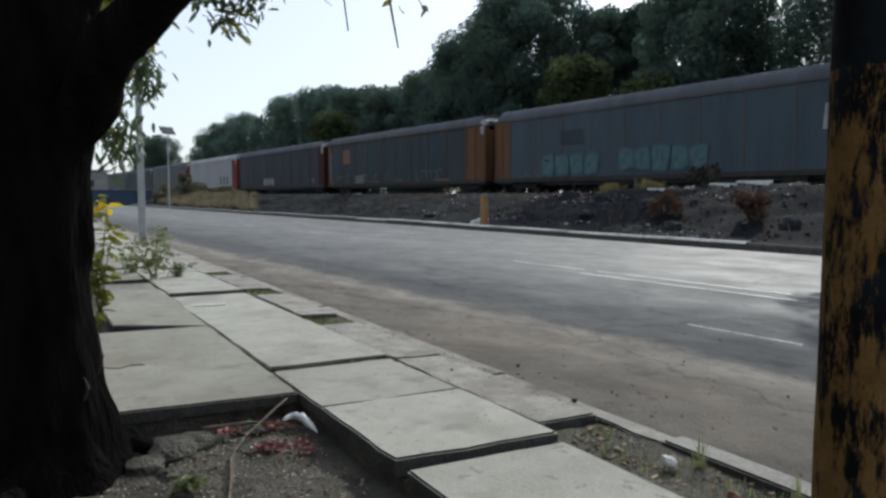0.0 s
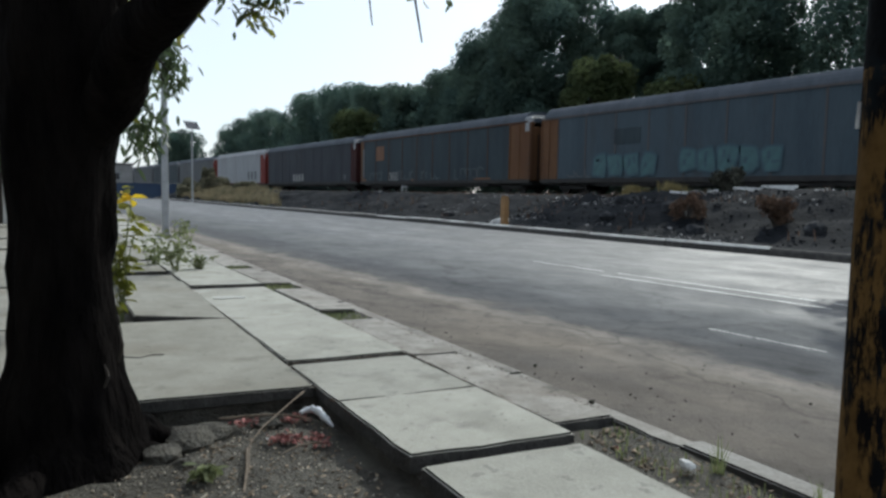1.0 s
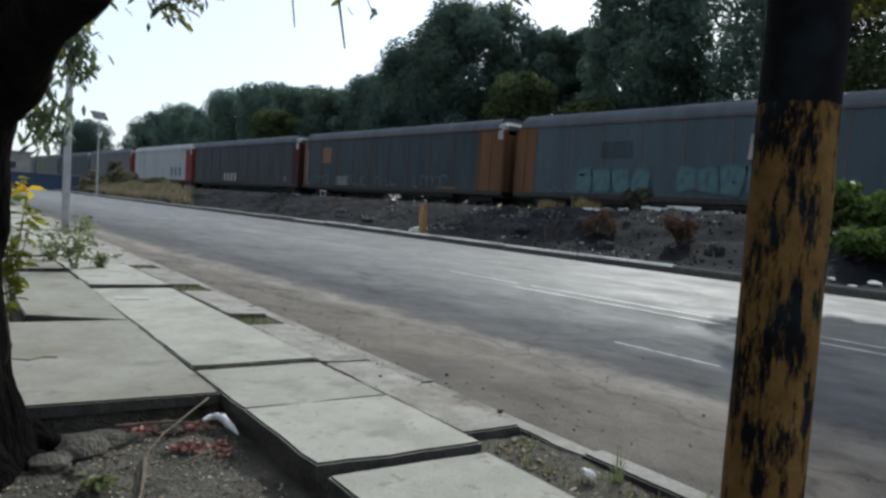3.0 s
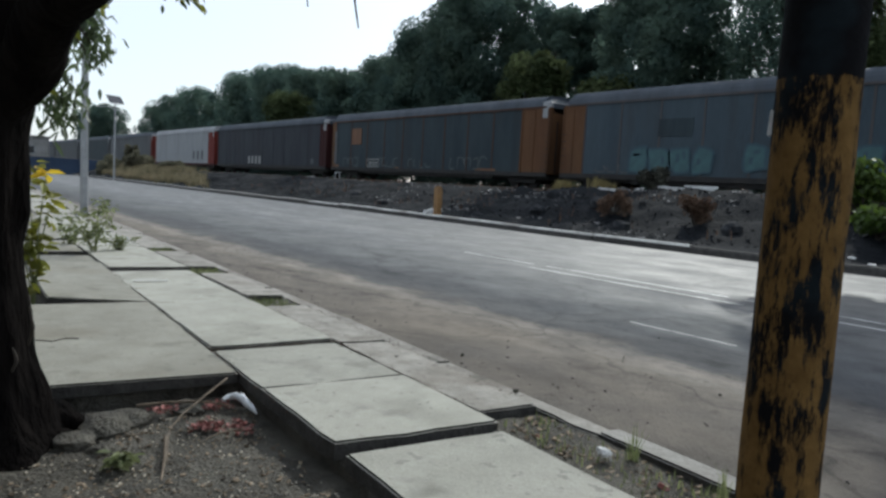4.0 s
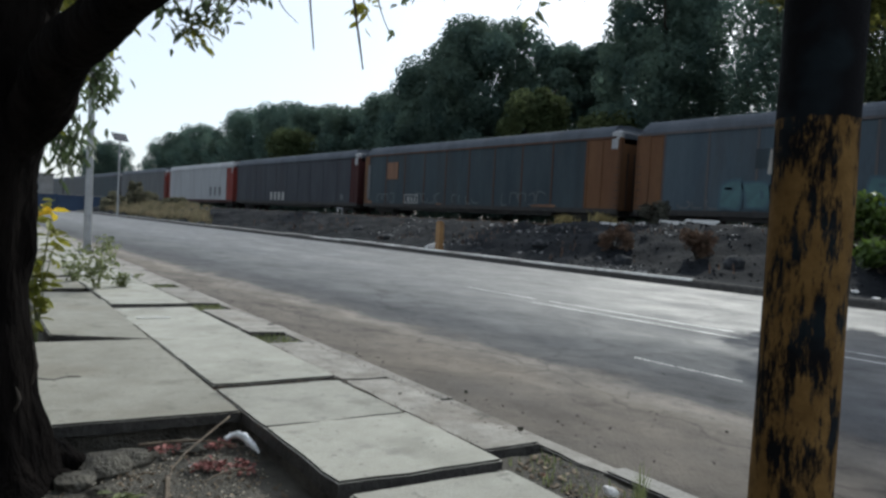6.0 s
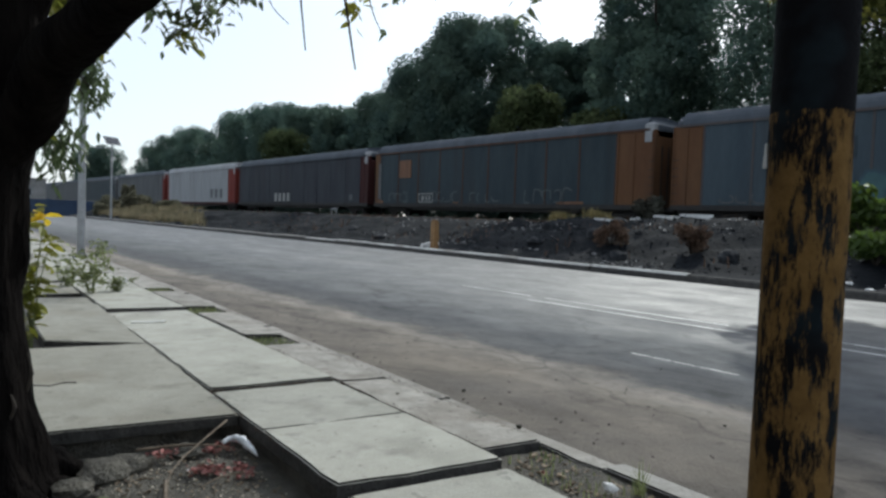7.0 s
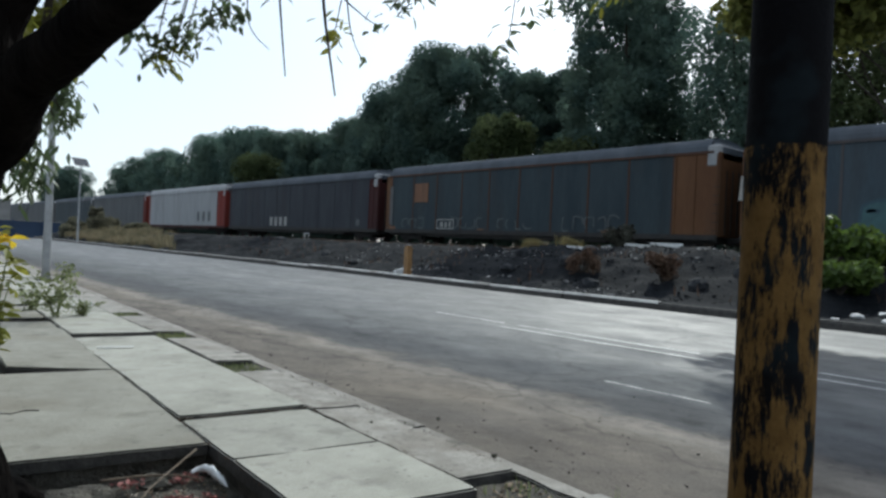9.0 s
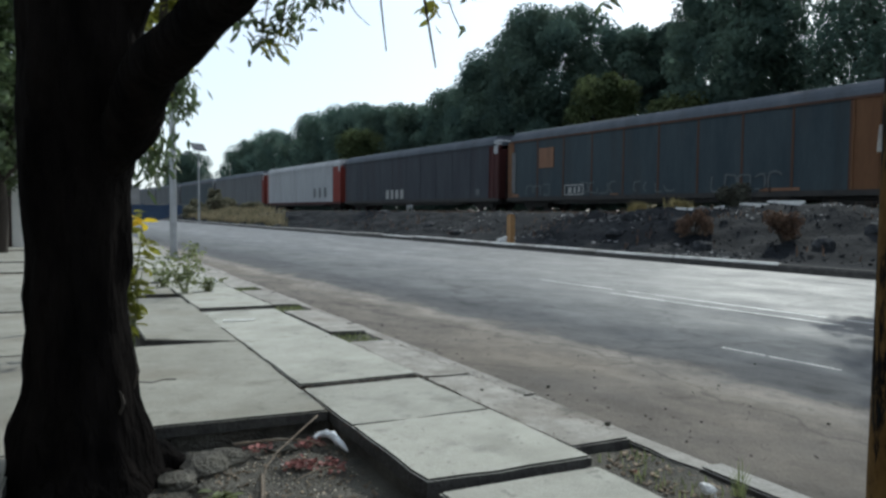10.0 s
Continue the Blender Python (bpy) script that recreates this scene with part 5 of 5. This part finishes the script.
    for x, y, s in ((3.25, 3.75, 0.05), (2.72, 2.66, 0.035), (3.3, 2.9, 0.03), (3.6, 2.5, 0.03), (3.05, 4.55, 0.03), (3.25, 5.3, 0.035), (2.55, 3.6, 0.025), (2.35, 4.55, 0.03), (4.1, 2.2, 0.03), (5.2, 3.4, 0.03), (3.5, 1.95, 0.035)):
        z = road_z(x, y) if x > kerb_x(y) else 0.11
        tagged(link("pebble", chips("pebble", [(x, y, z + s * 0.15)], s * 0.7, rng, 0.7), BUSH_DARK, None, "small dark pebble lying loose"), category="stone", group="loose pebbles")
    sp = []
    for _ in range(320):
        y = rng.uniform(-1, 14)
        x = kerb_x(y) + 0.05 + abs(rng.gauss(0, 0.7))
        sp.append((x, y, road_z(x, y) + 0.003))
    tagged(link("road_grit", chips("road_grit", sp, 0.011, rng, 0.5), STONE, None, "loose grit along the gutter"), category="grit", kind="stuff")


# ---- the train ----
TRACK_X, RAIL_Z, SPEED = 32.6, 1.45, 2.61
LENGTH = 27.2
HALF = 1.58


def build_track():
    b = thing("track_bed", label="raised ballast bed of the railway", category="track", kind="structure")
    verts, faces = [], []
    prof = ((29.6, 1.2), (30.6, 1.32), (34.6, 1.32), (35.6, 1.2))
    ys = (-120, -40, 0, 40, 90, 150, 300, 500)
    for y in ys:
        verts += [(x, y, z) for x, z in prof]
    for j in range(len(ys) - 1):
        faces += [(j * 4 + i, j * 4 + i + 1, j * 4 + i + 5, j * 4 + i + 4) for i in range(3)]
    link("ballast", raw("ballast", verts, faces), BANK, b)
    for s in (-0.72, 0.72):
        part("rail", boxes((TRACK_X + s - 0.035, -120, 1.32, TRACK_X + s + 0.035, 500, RAIL_Z)), RAIL, b)


def wheelset_mesh():
    bm = bmesh.new()
    for s in (-1, 1):
        x0, x1 = s * 0.68, s * 0.8
        tube([(x0, 0, 0), (x1, 0, 0)], [0.42, 0.42], 24, bm=bm)
        tube([(s * 0.66, 0, 0), (s * 0.68, 0, 0)], [0.45, 0.45], 24, bm=bm)
        for a in range(4):
            q = Matrix.Rotation(a * math.pi / 2, 4, "X")
            r = bmesh.ops.create_cube(bm, size=1, matrix=q @ Matrix.Translation((x1, 0, 0.24)) @ Matrix.Diagonal((0.03, 0.06, 0.2, 1)))
    tube([(-0.8, 0, 0), (0.8, 0, 0)], [0.08, 0.08], 10, bm=bm)
    me = bpy.data.meshes.new("wheelset")
    bm.to_mesh(me)
    bm.free()
    return me


def sprayed(outline, x):
    """A flat sprayed shape from its outline of (y, z) corners."""
    bm = bmesh.new()
    bm.faces.new([bm.verts.new((x, y, z)) for y, z in outline])
    return bm


def blocky(ry, rz, rng, n=20):
    """A swollen uneven block shape, as corners round it."""
    ph, lean = rng.uniform(0, 6), rng.uniform(-0.15, 0.15)
    out = []
    for k in range(n):
        a = 2 * math.pi * k / n
        c, d = math.cos(a), math.sin(a)
        w = 1 + 0.07 * math.sin(3 * a + ph) + 0.05 * math.sin(5 * a + 2 * ph)
        y = ry * w * math.copysign(abs(c) ** 0.5, c)
        z = rz * w * math.copysign(abs(d) ** 0.5, d)
        out.append((y + lean * z, z))
    return out


def graffiti(car, at, seed, width, height, letters, bold, material, label):
    """Swollen sprayed shapes side by side, or thin open scrawls when bold is small; nothing legible."""
    rng = random.Random(seed)
    step = width / letters
    for i in range(letters):
        ry, rz = step * rng.uniform(0.4, 0.5), height * rng.uniform(0.42, 0.52)
        spot = at @ pose(0, -width / 2 + (i + 0.5) * step, height * rng.uniform(-0.04, 0.04), rng.uniform(-6, 6))
        rim = blocky(ry, rz, rng)
        if bold < 0.2:
            bm = bmesh.new()
            inner = [(y * (1 - bold / ry), z * (1 - bold / rz)) for y, z in rim]
            a, b = rng.randrange(20), rng.randrange(8, 16)
            for k in range(a, a + b):
                p, q = k % 20, (k + 1) % 20
                bm.faces.new([bm.verts.new((0, *v)) for v in (rim[p], rim[q], inner[q], inner[p])])
            part("graffiti_letter", bm, material, car, label, at=spot)
            continue
        letter = part("graffiti_letter", sprayed([(y * 1.12, z * 1.1) for y, z in rim], 0.0), TEAL_DARK, car, "dull blue-green sprayed outline", at=spot)
        part("letter_fill", sprayed([(y * 0.9, z * 0.92) for y, z in rim], -0.006), material, letter, label)
        for k in range(rng.randrange(1, 4)):
            y0, z0 = rng.uniform(-0.45, 0.45) * ry, rng.uniform(-0.5, 0.5) * rz
            hy, hz = (bold * 0.3, rz * rng.uniform(0.2, 0.42)) if rng.random() < 0.6 else (ry * rng.uniform(0.25, 0.45), bold * 0.25)
            part("letter_slit", sprayed([(y0 + y, z0 + z) for y, z in blocky(hy, hz, rng, n=10)], -0.012), TEAL_DARK, letter)


WHEELSET = wheelset_mesh()
RIB_MESH = {}
moving = []


def build_car(y0, sheet, rib, end_near, end_far, near_w, far_w, label, extra=None, length=LENGTH, caps=CAP, ribs=10):
    """A covered car-carrier wagon whose street side shows at -x; near_w and far_w: widths of its painted ends towards -y and +y."""
    car = thing("railcar", (TRACK_X, y0, RAIL_Z), label=label, category="railcar", group="railcars of the passing train")
    h, top = length / 2, 5.86
    sill, eave = 0.88, 4.95
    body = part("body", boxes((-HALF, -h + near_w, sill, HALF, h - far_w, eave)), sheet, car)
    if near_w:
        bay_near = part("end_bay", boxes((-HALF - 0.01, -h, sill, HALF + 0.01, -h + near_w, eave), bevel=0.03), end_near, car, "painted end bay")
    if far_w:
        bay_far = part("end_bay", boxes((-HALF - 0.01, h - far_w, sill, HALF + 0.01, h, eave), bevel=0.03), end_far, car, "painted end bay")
    for w, y0_, col, bay in ((near_w, -h, end_near, bay_near), (far_w, h - far_w, end_far, bay_far)):
        if w > 0.9:
            for f in (0.03, 0.5, 0.94):
                part("bay_post", boxes((-HALF - 0.05, y0_ + w * f, sill + 0.1, -HALF - 0.005, y0_ + w * f + 0.09, eave - 0.1)), col, bay)
    # rounded roof
    prof = [(-HALF - 0.04, eave)] + [(-HALF - 0.04 + 0.55 * (1 - math.cos(a)), eave + 0.72 * math.sin(a)) for a in np.linspace(0.15, math.pi / 2, 6)]
    prof += [(0, top - 0.1)]
    prof += [(-x, z) for x, z in prof[-2::-1]]
    bm = bmesh.new()
    ends = []
    for y in (-h + 0.5, h - 0.5):
        ends.append([bm.verts.new((x, y, z)) for x, z in prof])
    for i in range(len(prof) - 1):
        bm.faces.new((ends[0][i], ends[0][i + 1], ends[1][i + 1], ends[1][i]))
    bm.faces.new(ends[0])
    bm.faces.new(ends[1][::-1])
    bm.faces.new((ends[0][0], ends[1][0], ends[1][-1], ends[0][-1]))
    bmesh.ops.recalc_face_normals(bm, faces=bm.faces)
    part("roof", bm, ROOF if sheet is not CAR_SILVER else CAR_SILVER, car, "rounded galvanised roof")
    for s in (-1, 1):
        part("roof_cap", boxes((-HALF + 0.01, s * (h - 0.7), eave - 0.62, HALF - 0.01, s * h, eave + 0.52), bevel=0.28), ROOF, car, "rounded roof end")
        if s < 0:
            part("end_hood", boxes((-HALF - 0.04, -h + 0.02, eave - 0.75, HALF + 0.04, -h + 0.72, eave + 0.38), bevel=0.12), caps, car, "pale hood over the end door")
        part("eave_rail", boxes((s * HALF - 0.06, -h + 0.3, eave - 0.06, s * HALF + 0.06, h - 0.3, eave + 0.06)), rib, car)
        part("side_sill", boxes((s * HALF - 0.05, -h, sill - 0.16, s * HALF + 0.05, h, sill + 0.1)), DARKMETAL if sheet is not CAR_SILVER else DARKRED, car, "dark side sill")
    if rib.name not in RIB_MESH:
        me = bpy.data.meshes.new("rib")
        bm = boxes((-0.022, -0.055, 0.98, 0.022, 0.055, 4.89))
        bm.to_mesh(me)
        bm.free()
        me.materials.append(rib)
        RIB_MESH[rib.name] = me
    n = ribs
    for i in range(n + 1):
        y = -h + near_w + (length - near_w - far_w) * i / n
        for s in (-1, 1):
            link("rib", RIB_MESH[rib.name], rib, body, at=pose(s * HALF, y, 0))
    # door hardware on the ends
    for s in (-1, 1):
        for x in (-0.9, -0.3, 0.3, 0.9):
            part("door_bar", boxes((x - 0.04, s * h - 0.03, 1.0, x + 0.04, s * h + 0.05, 4.1)), DARKMETAL, bay_near if s < 0 else bay_far)
        w = near_w if s < 0 else far_w
        if w > 0.6:
            for k in range(6):
                part("ladder_rung", boxes((-HALF - 0.07, s * (h - 0.15) - 0.2, 1.15 + k * 0.42, -HALF - 0.03, s * (h - 0.15) + 0.1, 1.18 + k * 0.42)), DARKMETAL, bay_near if s < 0 else bay_far)
    part("underframe", boxes((-1.2, -h + 0.2, 0.55, 1.2, h - 0.2, 0.95), (-0.25, -h - 0.45, 0.62, 0.25, h + 0.45, 0.9), bevel=0.02), DARKMETAL, car)
    part("side_skirt", boxes((-1.42, -h + 5.0, 0.5, -1.36, h - 5.0, 0.8), (1.36, -h + 5.0, 0.5, 1.42, h - 5.0, 0.8)), DARKMETAL, car)
    for yb in (-h + 2.6, h - 2.6):
        bogie = part("bogie", boxes((-1.08, yb - 1.25, 0.3, -0.92, yb + 1.25, 0.6), (0.92, yb - 1.25, 0.3, 1.08, yb + 1.25, 0.6), (-1.0, yb - 0.3, 0.3, 1.0, yb + 0.3, 0.6), bevel=0.03), DARKMETAL, car)
        for dy in (-0.88, 0.88):
            ws = link("wheelset", WHEELSET, DARKMETAL, bogie, at=pose(0, yb + dy, 0.42))
            moving.append(("wheel", ws, yb + dy))
    if extra:
        extra(car, h)
    moving.append(("car", car, y0))
    return car


def marks_blue(car, h):
    x = -HALF - 0.06
    for y, z, w, hh, n, sd in ((h - 7.4, 1.75, 5.0, 1.35, 4, 3), (h - 14.3, 1.85, 6.0, 1.4, 5, 4)):
        graffiti(car, pose(x, y, z), sd, w, hh, n, 0.3, TEAL, "teal sprayed outline")
    part("patch", boxes((-HALF - 0.03, h - 8.6, 3.0, -HALF - 0.005, h - 6.6, 3.9)), CAR_DARK, car, "darker repainted panel")
    graffiti(car, pose(x, h - 4.2, 1.3), 9, 3.2, 0.5, 4, 0.09, GREYPAINT, "pale sprayed scrawl")


def marks_dark(car, h):
    x = -HALF - 0.06
    part("patch", boxes((-HALF - 0.055, h - 5.0, 2.95, -HALF - 0.005, h - 3.5, 4.3)), ORANGE_PATCH, car, "square orange panel")
    for i, (y, w, hh, n) in enumerate(((h - 3.4, 2.6, 0.8, 3), (h - 9.2, 3.4, 0.8, 4), (h - 13.5, 3.0, 0.7, 4), (h - 19.2, 4.0, 0.9, 5))):
        graffiti(car, pose(x, y, 1.45), 20 + i, w, hh, n, 0.08, GREYPAINT, "pale sprayed scrawl")
    fr = [boxes((x - 0.005, h - 7.0 + d0, z0, x + 0.005, h - 7.0 + d1, z1)) for d0, d1, z0, z1 in ((-0.9, 0.9, 1.05, 1.13), (-0.9, 0.9, 1.65, 1.73), (-0.9, -0.82, 1.05, 1.73), (0.82, 0.9, 1.05, 1.73), (-0.6, -0.4, 1.2, 1.55), (-0.2, 0.0, 1.2, 1.55), (0.2, 0.5, 1.2, 1.55))]
    for bm in fr:
        part("stencil_bar", bm, STENCIL, car, "white stencilled bar")
    for y0, y1, z1 in ((-h + 4.6, -h + 6.6, 1.14), (h - 1.3, h - 0.6, 1.2), (h - 10.8, h - 10.2, 1.1)):
        part("warning_strip", boxes((x, y0, 1.0, x + 0.04, y1, z1)), ORANGE_PATCH, car, "orange reflective strip")
    part("stencil_bar", boxes((x, h - 0.95, 1.3, x + 0.05, h - 0.55, 4.2)), GREYPAINT, car, "faded white end stripe")


def marks_charcoal(car, h):
    x = -HALF - 0.06
    for k in range(4):
        part("stencil_bar", boxes((x, h - 10.2 - k * 0.95, 1.1, x + 0.01, h - 9.65 - k * 0.95, 1.95)), STENCIL, car, "white stencilled bar")
    part("stencil_bar", boxes((x, -h + 2.4, 1.2, x + 0.01, -h + 2.9, 1.7)), GREYPAINT, car, "pale stencilled bar")


def marks_silver(car, h):
    x = -HALF - 0.06
    for k in range(3):
        part("stencil_bar", boxes((x, -h + 4.0 + k * 1.6, 1.5, x + 0.01, -h + 4.6 + k * 1.6, 2.6)), GREYPAINT, car, "grey stencilled bar")


def build_train():
    build_track()
    joints = [39.0, 66.7, 95.4, 122.0]
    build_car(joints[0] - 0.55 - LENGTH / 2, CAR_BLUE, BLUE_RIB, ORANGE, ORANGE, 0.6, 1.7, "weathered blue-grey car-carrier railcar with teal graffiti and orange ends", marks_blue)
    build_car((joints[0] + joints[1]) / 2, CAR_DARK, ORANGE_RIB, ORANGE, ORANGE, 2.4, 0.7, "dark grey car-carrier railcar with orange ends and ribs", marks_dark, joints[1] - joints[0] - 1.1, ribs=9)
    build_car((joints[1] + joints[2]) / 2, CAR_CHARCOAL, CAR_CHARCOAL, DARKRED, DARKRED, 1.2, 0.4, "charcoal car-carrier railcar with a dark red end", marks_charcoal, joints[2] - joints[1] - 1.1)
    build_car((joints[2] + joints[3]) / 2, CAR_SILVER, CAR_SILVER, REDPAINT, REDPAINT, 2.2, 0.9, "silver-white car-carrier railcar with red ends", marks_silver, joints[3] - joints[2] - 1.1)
    y = joints[3]
    for i in range(4):
        build_car(y + 0.55 + LENGTH / 2, (CAR_GREY, CAR_DARK, CAR_GREY, CAR_GREY)[i], CAR_GREY, REDPAINT if i == 0 else CAR_GREY, CAR_GREY, 1.0, 0.5, "plain grey car-carrier railcar far down the train")
        y += LENGTH + 1.1


ORANGE_PATCH = car_paint("orange_panel_paint", (0.135, 0.07, 0.042), (0.175, 0.095, 0.056), (0.09, 0.052, 0.036))
BLUE_RIB = car_paint("rusty_blue_rib", (0.058, 0.056, 0.06), (0.085, 0.07, 0.066), (0.045, 0.05, 0.057))
ORANGE_RIB = car_paint("rusty_orange_rib", (0.045, 0.025, 0.018), (0.077, 0.036, 0.020), (0.030, 0.024, 0.024))


def motions():
    for kind, ob, y in moving:
        if kind == "car":
            walk(ob, [(t, pose(TRACK_X, y - SPEED * t, RAIL_Z)) for t in (0.0, 2.5, 5.0, 7.5, 10.0)])
        else:
            rows = []
            for i in range(51):
                t = i * 0.2
                rows.append((t, pose(0, y, 0.42, math.degrees(SPEED * t / 0.42))))
            walk(ob, rows)


build_ground()
build_road()
build_track_path()
build_lines()
build_far_kerb()
build_pits()
build_street_tree()
build_poles()
build_trees()
build_train()
build_bollard()
build_street_end()
build_undergrowth()
build_bank_plants()
build_rubble()
build_hanging_tree()
build_small_plants()
build_debris()
build_pavement()
motions()
